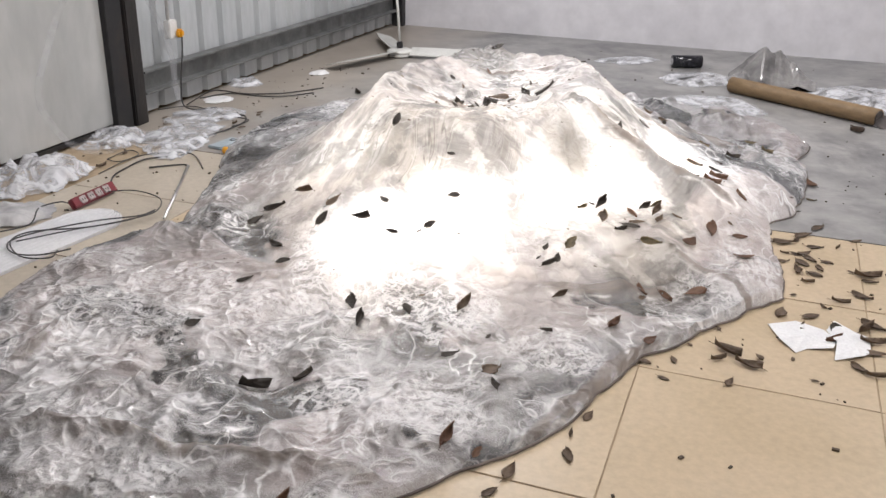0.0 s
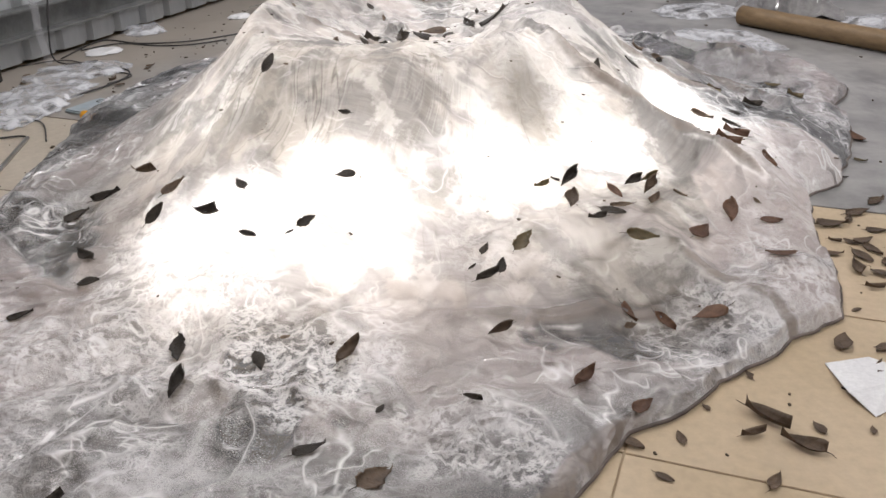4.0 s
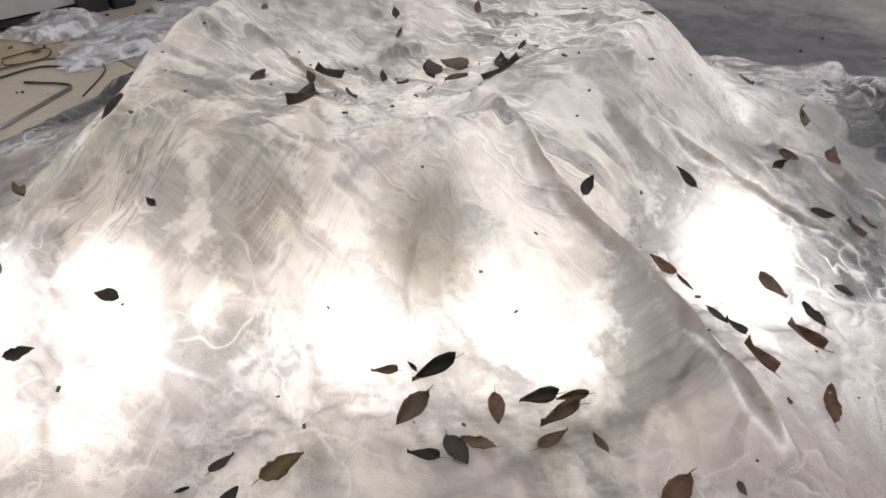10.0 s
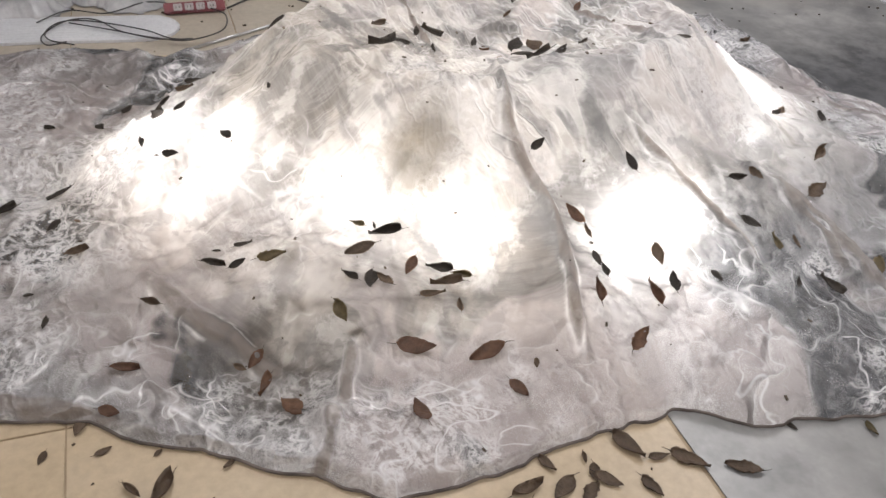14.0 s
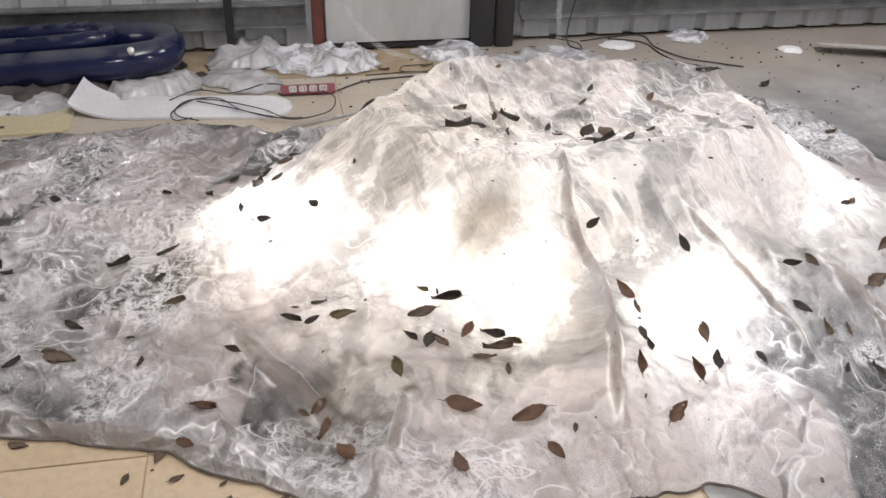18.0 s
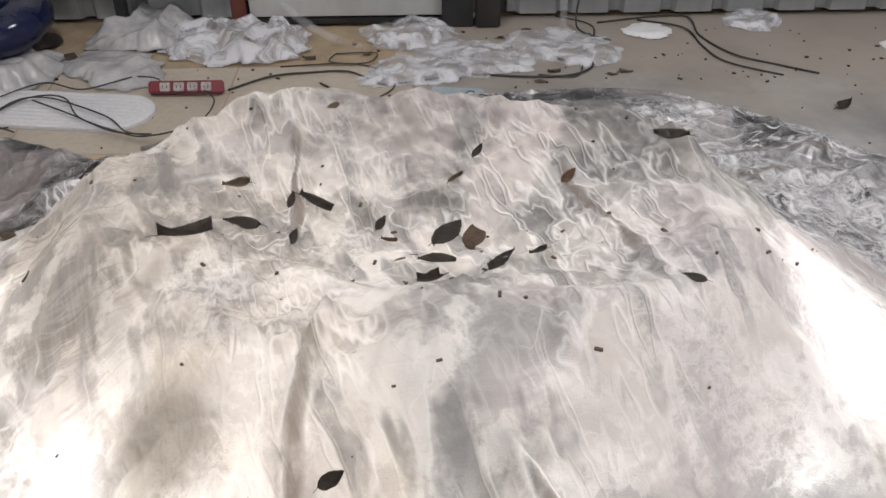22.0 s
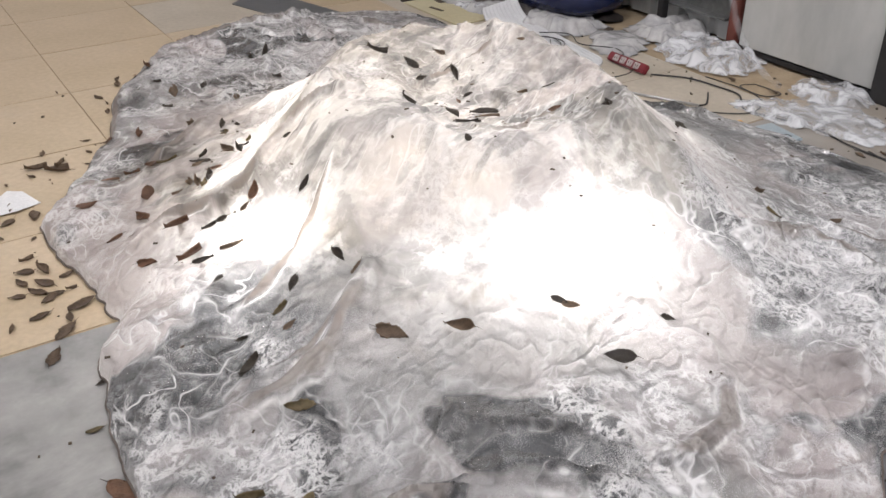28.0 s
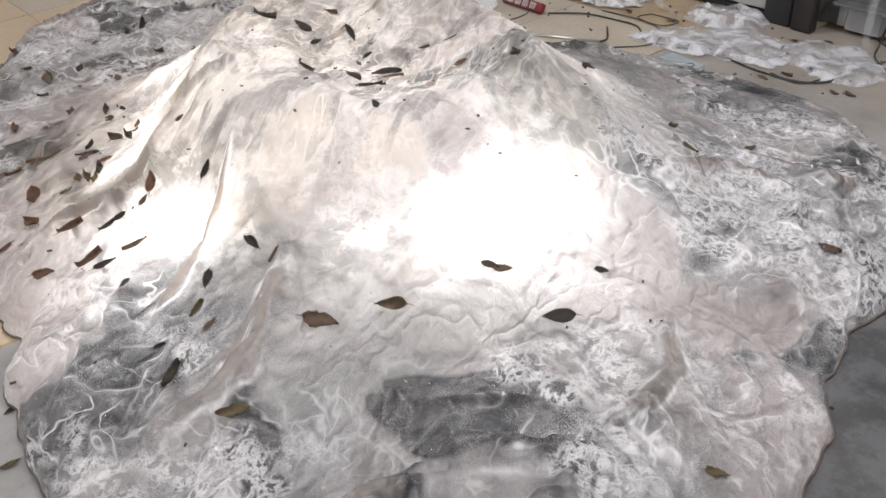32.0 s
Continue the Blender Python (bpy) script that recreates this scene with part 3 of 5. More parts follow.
    # painted shine along each fold: a sharp pale line, crinkled band beside it
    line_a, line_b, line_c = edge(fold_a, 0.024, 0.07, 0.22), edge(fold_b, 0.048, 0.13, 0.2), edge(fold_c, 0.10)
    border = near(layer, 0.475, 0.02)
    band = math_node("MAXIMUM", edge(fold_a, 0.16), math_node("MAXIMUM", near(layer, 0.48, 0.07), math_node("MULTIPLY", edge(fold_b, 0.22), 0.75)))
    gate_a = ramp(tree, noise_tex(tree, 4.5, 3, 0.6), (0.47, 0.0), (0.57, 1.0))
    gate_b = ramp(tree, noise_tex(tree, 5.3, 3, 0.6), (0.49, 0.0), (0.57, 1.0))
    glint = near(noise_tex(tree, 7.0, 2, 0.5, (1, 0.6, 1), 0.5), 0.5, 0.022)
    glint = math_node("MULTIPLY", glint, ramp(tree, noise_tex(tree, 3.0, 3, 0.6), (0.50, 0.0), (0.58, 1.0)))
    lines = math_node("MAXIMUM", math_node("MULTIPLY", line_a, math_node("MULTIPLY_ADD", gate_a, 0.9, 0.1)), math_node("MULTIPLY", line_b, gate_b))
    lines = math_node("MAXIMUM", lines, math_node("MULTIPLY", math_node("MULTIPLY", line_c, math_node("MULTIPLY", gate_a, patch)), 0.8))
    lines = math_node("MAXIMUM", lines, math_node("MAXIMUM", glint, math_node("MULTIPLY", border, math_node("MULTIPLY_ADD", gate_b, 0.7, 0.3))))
    crinkled = ramp(tree, noise_tex(tree, 1.5, 3, 0.55, None, 0.4), (0.44, 0.0), (0.56, 1.0))
    crinkled = math_node("MAXIMUM", crinkled, ramp(tree, far, (0.66, 0.0), (0.81, 1.0)))
    # the side towards the metal wall is crushed, the side beside the concrete lies smooth
    def around(px, py, near_r, far_r):
        dx, dy = math_node("SUBTRACT", at.outputs[0], px), math_node("SUBTRACT", at.outputs[1], py)
        away = math_node("SQRT", math_node("ADD", math_node("MULTIPLY", dx, dx), math_node("MULTIPLY", dy, dy)))
        return ramp(tree, math_node("MULTIPLY_ADD", math_node("SUBTRACT", fields, 0.5), 0.8, away), (near_r, 1.0), (far_r, 0.0))
    crushed = math_node("MAXIMUM", around(-0.2, 6.0, 0.6, 1.0), math_node("MAXIMUM", around(-0.7, 2.7, 0.7, 1.1), around(1.1, 3.0, 0.25, 0.5)))
    crinkled = math_node("MULTIPLY", math_node("MAXIMUM", crinkled, crushed), math_node("MULTIPLY_ADD", around(1.75, 5.2, 0.45, 0.8), -0.75, 1.0))
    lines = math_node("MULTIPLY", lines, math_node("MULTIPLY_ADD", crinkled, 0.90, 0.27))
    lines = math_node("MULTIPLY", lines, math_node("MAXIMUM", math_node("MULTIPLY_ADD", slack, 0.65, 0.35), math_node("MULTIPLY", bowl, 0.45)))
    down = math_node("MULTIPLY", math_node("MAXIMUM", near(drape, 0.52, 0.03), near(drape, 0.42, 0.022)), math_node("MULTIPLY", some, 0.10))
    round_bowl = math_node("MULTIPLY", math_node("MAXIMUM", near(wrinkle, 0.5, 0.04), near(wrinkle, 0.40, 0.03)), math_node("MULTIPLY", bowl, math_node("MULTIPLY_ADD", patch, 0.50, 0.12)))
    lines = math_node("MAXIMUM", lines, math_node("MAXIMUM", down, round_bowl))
    # the cloth lies double beside the concrete; tail and front paler, as painted light
    double = math_node("MAXIMUM", double, math_node("MULTIPLY", math_node("MAXIMUM", around(1.45, 5.65, 0.55, 0.85), math_node("MAXIMUM", around(-0.5, 2.6, 0.6, 0.95), around(0.75, 3.1, 0.4, 0.7))), ramp(tree, layer, (0.415, 0.0), (0.44, 1.0))))
    # crushed fields: painted shine on a dense crackle of small folds
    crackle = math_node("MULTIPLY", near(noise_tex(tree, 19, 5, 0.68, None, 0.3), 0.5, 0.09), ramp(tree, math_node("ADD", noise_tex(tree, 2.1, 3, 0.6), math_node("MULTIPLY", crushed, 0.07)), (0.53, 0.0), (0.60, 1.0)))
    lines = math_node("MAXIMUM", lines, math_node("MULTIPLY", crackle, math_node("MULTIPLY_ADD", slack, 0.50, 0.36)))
    # painted sparkle: pale specks of the weave, denser along the bands
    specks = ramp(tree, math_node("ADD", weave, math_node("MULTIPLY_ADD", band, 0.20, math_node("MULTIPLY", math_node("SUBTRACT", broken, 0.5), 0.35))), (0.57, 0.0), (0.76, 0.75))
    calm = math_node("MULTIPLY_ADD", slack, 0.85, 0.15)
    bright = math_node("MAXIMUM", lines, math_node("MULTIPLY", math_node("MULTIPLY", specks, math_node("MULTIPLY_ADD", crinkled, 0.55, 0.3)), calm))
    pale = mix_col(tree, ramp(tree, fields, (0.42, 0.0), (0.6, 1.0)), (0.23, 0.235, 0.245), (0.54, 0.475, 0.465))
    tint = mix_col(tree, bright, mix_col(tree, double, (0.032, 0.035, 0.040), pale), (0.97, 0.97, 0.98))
    # on the cone doubled layers end in ragged borders, and the grey single layer shows its threads
    torn = ramp(tree, noise_tex(tree, 2.6, 6, 0.6, None, 0.4), (0.46, 0.0), (0.53, 1.0))
    hoop = tree.nodes.new("ShaderNodeCombineXYZ")
    tree.links.new(math_node("MULTIPLY", math_node("ARCTAN2", oy, ox), 4.0), hoop.inputs[0])
    tree.links.new(math_node("MULTIPLY", radius, 55.0), hoop.inputs[1])
    threads = node(tree, "ShaderNodeTexNoise", Scale=1.5, Detail=3.0, Roughness=0.6)
    tree.links.new(hoop.outputs[0], threads.inputs["Vector"])
    single = mix_col(tree, ramp(tree, threads.outputs["Fac"], (0.38, 0.0), (0.62, 1.0)), (0.35, 0.335, 0.325), (0.45, 0.435, 0.42))
    cone_glow = mix_col(tree, torn, single, (0.66, 0.625, 0.585))
    silk = ramp(tree, noise_tex(tree, 5.0, 6, 0.62, None, 0.3), (0.51, 0.0), (0.57, 1.0))
    cone_glow = mix_col(tree, math_node("MULTIPLY", silk, 0.7), cone_glow, (0.90, 0.885, 0.86))
    cone_glow = mix_col(tree, ramp(tree, noise_tex(tree, 6.0, 6, 0.62, None, 0.3), (0.42, 0.6), (0.46, 0.0)), cone_glow, (0.34, 0.33, 0.325))
    slack_glow = mix_col(tree, double, (0.105, 0.11, 0.118), (0.34, 0.325, 0.315))
    glow = mix_col(tree, slack, cone_glow, slack_glow)
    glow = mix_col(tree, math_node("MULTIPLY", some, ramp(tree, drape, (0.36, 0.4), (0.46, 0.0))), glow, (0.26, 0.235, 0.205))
    # painted shade: thin dark lines along the drapery folds, strongest in front
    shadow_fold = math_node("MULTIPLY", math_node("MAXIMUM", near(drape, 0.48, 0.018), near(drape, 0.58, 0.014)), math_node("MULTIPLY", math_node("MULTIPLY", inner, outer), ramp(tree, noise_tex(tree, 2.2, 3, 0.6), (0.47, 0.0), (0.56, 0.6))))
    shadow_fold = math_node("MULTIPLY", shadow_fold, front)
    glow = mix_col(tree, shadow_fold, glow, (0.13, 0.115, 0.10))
    # painted shade between the wrinkles of the bowl and along its rim
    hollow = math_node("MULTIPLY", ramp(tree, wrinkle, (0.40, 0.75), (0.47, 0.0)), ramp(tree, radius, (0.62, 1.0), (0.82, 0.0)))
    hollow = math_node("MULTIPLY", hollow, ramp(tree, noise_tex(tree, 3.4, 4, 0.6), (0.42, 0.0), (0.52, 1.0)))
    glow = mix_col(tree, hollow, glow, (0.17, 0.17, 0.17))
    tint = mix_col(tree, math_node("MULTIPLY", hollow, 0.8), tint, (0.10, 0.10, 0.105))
    # the painted shine lightens the transmitted colour too
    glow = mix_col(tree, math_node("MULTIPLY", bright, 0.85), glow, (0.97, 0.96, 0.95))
    # pleats: middle darkened for extra layers and fold shade, pale edges painted as shine
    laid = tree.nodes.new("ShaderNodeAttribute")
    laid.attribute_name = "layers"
    pleat_dark = math_node("MULTIPLY", ramp(tree, laid.outputs["Fac"], (0.38, 0.0), (0.80, 1.0)), ramp(tree, noise_tex(tree, 9, 4, 0.65), (0.32, 0.35), (0.52, 1.0)))
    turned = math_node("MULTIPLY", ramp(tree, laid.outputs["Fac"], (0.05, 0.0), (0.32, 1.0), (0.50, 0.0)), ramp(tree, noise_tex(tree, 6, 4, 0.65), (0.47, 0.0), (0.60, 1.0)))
    glow = mix_col(tree, pleat_dark, glow, (0.18, 0.152, 0.13))
    tint = mix_col(tree, pleat_dark, tint, (0.34, 0.305, 0.285))
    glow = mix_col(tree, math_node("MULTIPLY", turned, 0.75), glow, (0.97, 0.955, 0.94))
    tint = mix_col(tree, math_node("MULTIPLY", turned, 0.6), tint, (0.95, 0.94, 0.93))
    # a darker beige-grey spot low on the front, ragged at its border
    sx, sy = math_node("SUBTRACT", at.outputs[0], 0.585), math_node("SUBTRACT", at.outputs[1], 3.94)
    from_spot = math_node("SQRT", math_node("ADD", math_node("MULTIPLY", sx, sx), math_node("MULTIPLY", sy, sy)))
    spot = ramp(tree, math_node("ADD", from_spot, math_node("MULTIPLY", math_node("SUBTRACT", fold_n, 0.5), 0.16)), (0.05, 0.70), (0.15, 0.0))
    glow = mix_col(tree, spot, glow, (0.17, 0.155, 0.13))
    tint = mix_col(tree, spot, tint, (0.26, 0.235, 0.20))
    diffuse, through_cloth = node(tree, "ShaderNodeBsdfDiffuse"), node(tree, "ShaderNodeBsdfTranslucent")
    gloss, clear = node(tree, "ShaderNodeBsdfGlossy", Roughness=0.25), node(tree, "ShaderNodeBsdfTransparent")
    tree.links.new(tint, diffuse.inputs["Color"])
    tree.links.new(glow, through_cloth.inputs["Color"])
    gloss.inputs["Color"].default_value = (0.96, 0.95, 0.95, 1)
    crumple = math_node("MULTIPLY_ADD", edge(fold_a, 0.22), 1.6, math_node("MULTIPLY", edge(fold_b, 0.30), 0.9))
    crumple = math_node("MULTIPLY_ADD", edge(fold_c, 0.35), 0.35, crumple)
    crumple = math_node("ADD", math_node("MULTIPLY", crumple, calm), math_node("MULTIPLY", math_node("MAXIMUM", down, round_bowl), 0.5))
    relief = math_node("ADD", crumple, math_node("MULTIPLY_ADD", thread, 0.16, math_node("MULTIPLY", weave, 0.18)))
    bm_node = node(tree, "ShaderNodeBump", Strength=0.9, Distance=0.015)
    tree.links.new(relief, bm_node.inputs["Height"])
    for s in (diffuse, through_cloth, gloss):
        tree.links.new(bm_node.outputs[0], s.inputs["Normal"])

    def blend(fac, a, b):
        n = tree.nodes.new("ShaderNodeMixShader")
        if isinstance(fac, float):
            n.inputs[0].default_value = fac
        else:
            tree.links.new(fac, n.inputs[0])
        tree.links.new(a, n.inputs[1])
        tree.links.new(b, n.inputs[2])
        return n.outputs[0]

    rim_shine = node(tree, "ShaderNodeLayerWeight", Blend=0.35)
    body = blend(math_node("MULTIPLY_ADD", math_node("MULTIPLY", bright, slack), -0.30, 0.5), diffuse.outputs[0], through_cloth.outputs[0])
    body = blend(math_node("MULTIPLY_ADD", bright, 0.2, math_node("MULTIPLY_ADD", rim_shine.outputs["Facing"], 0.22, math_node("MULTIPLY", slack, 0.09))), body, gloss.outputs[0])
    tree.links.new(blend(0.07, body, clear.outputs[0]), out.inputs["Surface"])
    return m


MAT_CLOTH = organza()
mound = thing("cloth_mound", Matrix(), "crater-shaped mound draped in sheer crinkled white cloth, lit from inside", "art installation")
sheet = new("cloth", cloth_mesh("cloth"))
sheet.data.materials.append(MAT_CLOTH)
sheet.parent = mound
sheet["label"] = "sheer creased white cloth glowing over the lamps"

# ---- the room ----
wall_white = tagged(part("wall_white", box(9.2, 0.2, CEILING, (4.4, 0.1, CEILING / 2)), MAT_PLASTER), "plain white plastered wall with a dark stain along its foot", "wall", kind="structure")
wall_white.matrix_world = room_pose(0, 0)
for nm, sx, sy, px, py in (("wall_closing_side", 0.2, 12.6, 8.9, -6.1), ("wall_closing_end", 9.2, 0.2, 4.4, -12.3)):
    w = tagged(part(nm, box(sx, sy, CEILING, (px, py, CEILING / 2)), MAT_PLASTER), "plain white plastered wall", "wall", kind="structure")
    w.matrix_world = room_pose(0, 0)
ceiling = tagged(part("ceiling", box(9.4, 12.8, 0.15, (4.3, -6.1, CEILING + 0.075)), MAT_CEIL), "plain grey ceiling", "ceiling", kind="structure")
ceiling.matrix_world = room_pose(0, 0)
floor = tagged(part("floor", box(9.2, 12.5, 0.2, (4.4, -6.1, -0.104)), MAT_JOINT), "tiled floor strewn with dry leaves and rubbish", "floor", kind="structure")
floor.matrix_world = room_pose(0, 0)
slab = part("slab", box(9.0, 4.88, 0.05, (4.45, -2.44, -0.0245)), MAT_SLAB, floor, "grey concrete with dust and scuffs")

# Sheet-metal wall: ribbed sheets on steel rails, a black post and a flat panel door.
wall_metal = thing("wall_metal", room_pose(0, 0), "ribbed grey sheet-metal wall on steel rails", "wall", kind="structure")


def ribbed(length, height, pitch=0.26):
    """A trapezoid-ribbed sheet along -y, its face towards +x."""
    profile, y = [], 0.0
    while y < length:
        for dy, dx in ((0.0, 0.0), (pitch * 0.68, 0.0), (pitch * 0.76, -0.035), (pitch * 0.92, -0.035)):
            if y + dy <= length:
                profile.append((dx, -(y + dy)))
        y += pitch
    bm = bmesh.new()
    rows = [[bm.verts.new((x + o, yy, z)) for x, yy in profile] for o, z in ((0, 0), (0, height), (-0.006, height), (-0.006, 0))]
    for a, b in zip(rows, rows[1:] + rows[:1]):
        for i in range(len(profile) - 1):
            bm.faces.new((a[i], a[i + 1], b[i + 1], b[i]))
    bmesh.ops.recalc_face_normals(bm, faces=bm.faces)
    return bm


part("sheet", ribbed(4.4, CEILING - 0.02), MAT_SHEET, wall_metal).location = (-0.03, -0.02, 0.02)
part("sheet", ribbed(6.2, CEILING - 0.02), MAT_SHEET, wall_metal).location = (-0.03, -5.75, 0.02)
part("backing", box(0.1, 12.4, CEILING, (-0.16, -6.1, CEILING / 2)), MAT_GIRT, wall_metal)
for y0, y1 in ((-0.05, -4.4), (-5.8, -12.0)):
    for z in (0.24, 1.75, 3.1):
        ln = y0 - y1
        part("rail", box(0.09, ln, 0.015, (0.02, (y0 + y1) / 2, z + 0.07), 0.003), MAT_GIRT, wall_metal)
        part("rail", box(0.015, ln, 0.14, (-0.015, (y0 + y1) / 2, z), 0.003), MAT_GIRT, wall_metal)
        part("rail", box(0.09, ln, 0.015, (0.02, (y0 + y1) / 2, z - 0.07), 0.003), MAT_GIRT, wall_metal)
post = thing("steel_post", room_pose(0.02, 4.61), "black steel column with a charred wooden strip at its foot", "post", kind="structure")
part("flange", box(0.05, 0.15, CEILING, (0.05, -0.065, CEILING / 2), 0.004), MAT_BLACK_STEEL, post)
part("web", box(0.14, 0.02, CEILING, (-0.03, 0.0, CEILING / 2)), MAT_BLACK_STEEL, post)
part("timber", box(0.06, 0.12, 1.6, (0.06, 0.085, 0.8), 0.008), MAT_CHAR, post, "charred timber strip")
door = thing("door_1", room_pose(0.03, 5.2), "closed flat white panel door, scuffed", "door", kind="structure")
part("leaf", box(0.05, 0.96, CEILING - 0.06, (0, 0, CEILING / 2 + 0.02), 0.004), MAT_PANEL, door)
part("bottom_rail", box(0.058, 0.96, 0.03, (0.0, 0, 0.027), 0.004), MAT_BLACK_STEEL, door)
red_post = thing("red_post", room_pose(0.03, 5.73), "red oxide painted steel post", "post", kind="structure")
part("shaft", box(0.1, 0.07, CEILING, (0, 0, CEILING / 2), 0.006), MAT_RUST, red_post)
corner = thing("corner_post", room_pose(0.04, 0.06), "dark steel post in the corner", "post", kind="structure")
part("shaft", box(0.12, 0.1, CEILING, (0, 0, CEILING / 2), 0.006), MAT_BLACK_STEEL, corner)

# the cord sewn into the hem, coloured darker for the shade under the edge
MAT_CORD = surface("darkened hem cord", (0.07, 0.055, 0.048), (0.20, 0.165, 0.145), 9, 0.8)
hem_line = []
for k in range(1400):
    a = math.tau * k / 1400
    r = float(hem(np.array(a)))
    hem_line.append((CX + r * math.cos(a), CY + r * math.sin(a), 0.009))
part("hem", sweep(hem_line, 0.005, 6, closed=True), MAT_CORD, mound, "grey-brown corded hem, darkened for the shade under its edge", True)

# ---- more materials ----
MAT_SILVER = surface("grey metallised film", (0.20, 0.195, 0.195), (0.46, 0.45, 0.44), 7, 0.24, 0.5, relief=0.5, depth=0.004, grain=18)
MAT_FILM_GREY = surface("dirty plastic film", (0.36, 0.36, 0.37), (0.52, 0.51, 0.51), 8, 0.25, relief=0.5, depth=0.004, grime=(0.22, 0.2, 0.18), grain=25)
MAT_PAPER = surface("white paper", (0.70, 0.70, 0.71), (0.78, 0.78, 0.78), 5, 0.7, grain=90)
MAT_FOAM = surface("white foam sheet", (0.60, 0.60, 0.62), (0.68, 0.68, 0.69), 4, 0.6, relief=0.3, grain=80)
MAT_RUBBER = surface("black cable rubber", (0.02, 0.02, 0.022), (0.045, 0.042, 0.04), 20, 0.5)
MAT_RED = surface("dark red plastic", (0.13, 0.01, 0.018), (0.2, 0.02, 0.03), 10, 0.4)
MAT_WHITE_PLASTIC = surface("white plastic", (0.66, 0.65, 0.62), (0.74, 0.73, 0.71), 9, 0.35)
MAT_YELLOW = surface("orange-yellow plastic", (0.75, 0.32, 0.01), (0.85, 0.42, 0.02), 12, 0.4)
MAT_NAVY = surface("navy blue vinyl", (0.003, 0.006, 0.035), (0.010, 0.015, 0.055), 4, 0.14, relief=0.05, depth=0.003, grain=18)
tree = MAT_NAVY.node_tree
vinyl, face = tree.nodes["Principled BSDF"], node(tree, "ShaderNodeSeparateXYZ")
tree.links.new(tree.nodes.new("ShaderNodeNewGeometry").outputs["Normal"], face.inputs[0])
dust_sum = tree.nodes.new("ShaderNodeMath")
dust_sum.operation = "MULTIPLY"
tree.links.new(ramp(tree, face.outputs[2], (0.55, 0.0), (0.95, 1.0)), dust_sum.inputs[0])
tree.links.new(ramp(tree, noise_tex(tree, 5, 4, 0.6), (0.38, 0.1), (0.6, 0.85)), dust_sum.inputs[1])
clean = vinyl.inputs["Base Color"].links[0].from_socket
tree.links.new(mix_col(tree, dust_sum.outputs[0], clean, (0.085, 0.09, 0.105)), vinyl.inputs["Base Color"])
tree.links.new(ramp(tree, dust_sum.outputs[0], (0.0, 0.14), (0.6, 0.6)), vinyl.inputs["Roughness"])
MAT_CARD = surface("brown cardboard", (0.18, 0.118, 0.06), (0.25, 0.165, 0.085), 9, 0.6, relief=0.2, stretch=(1, 1, 4))
MAT_CHROME = surface("dull bright steel", (0.5, 0.5, 0.5), (0.65, 0.65, 0.65), 14, 0.28, 0.9, relief=0.05)
MAT_FAN = surface("off-white enamel", (0.55, 0.55, 0.52), (0.66, 0.66, 0.63), 4, 0.35, relief=0.05, grime=(0.4, 0.38, 0.34))
MAT_BLACK_PLASTIC = surface("black plastic wrap", (0.008, 0.008, 0.012), (0.02, 0.02, 0.026), 14, 0.25, relief=0.3)
MAT_DARK_TARP = surface("dark dirty tarpaulin", (0.035, 0.03, 0.03), (0.09, 0.075, 0.07), 6, 0.6, relief=0.5, depth=0.006, grime=(0.14, 0.12, 0.11))
MAT_MAT = surface("pale yellow board", (0.52, 0.46, 0.29), (0.58, 0.52, 0.35), 2, 0.5, grime=(0.42, 0.36, 0.24))
MAT_OLD_PINE = surface("pale dirty pine", (0.32, 0.28, 0.22), (0.42, 0.37, 0.30), 6, 0.7, relief=0.3, grime=(0.16, 0.13, 0.1), stretch=(1, 0.2, 1))
MAT_SLOT_STEEL = surface("rusty brown steel angle", (0.10, 0.085, 0.075), (0.19, 0.165, 0.15), 8, 0.6, 0.3, relief=0.3, grime=(0.06, 0.04, 0.03))
MAT_BLUE_PACK = surface("pale blue plastic pouch", (0.30, 0.36, 0.40), (0.40, 0.46, 0.50), 10, 0.35)
MAT_DULL_SOCKET = surface("dull socket plastic", (0.34, 0.29, 0.28), (0.46, 0.41, 0.40), 30, 0.5)
MAT_BITS = surface("brown crumbs", (0.03, 0.022, 0.015), (0.10, 0.07, 0.045), 30, 0.8)


def clear_plastic(name, amount, least=0.45):
    m, tree, bsdf = material(name)
    bsdf.inputs["Base Color"].default_value = (0.72, 0.73, 0.76, 1)
    bsdf.inputs["Roughness"].default_value = 0.12
    fine = noise_tex(tree, 22, 5, 0.7, None, 1.5)
    bump(tree, fine, 0.6, 0.006, bsdf)
    out, clear = tree.nodes["Material Output"], tree.nodes.new("ShaderNodeBsdfTransparent")
    mixer = tree.nodes.new("ShaderNodeMixShader")
    tree.links.new(ramp(tree, noise_tex(tree, 9, 5, 0.65, None, 0.8), (0.40, min(0.97, amount * 1.35)), (0.58, amount * least)), mixer.inputs[0])
    tree.links.new(bsdf.outputs[0], mixer.inputs[1])
    tree.links.new(clear.outputs[0], mixer.inputs[2])
    tree.links.new(mixer.outputs[0], out.inputs["Surface"])
    return m


MAT_CLEAR = clear_plastic("clear plastic film", 0.85)
MAT_CRINKLE = clear_plastic("crinkled clear plastic", 0.72)
MAT_FILM = clear_plastic("milky plastic film", 0.66)
MAT_HOSE = clear_plastic("clear tubing", 0.93, 0.9)


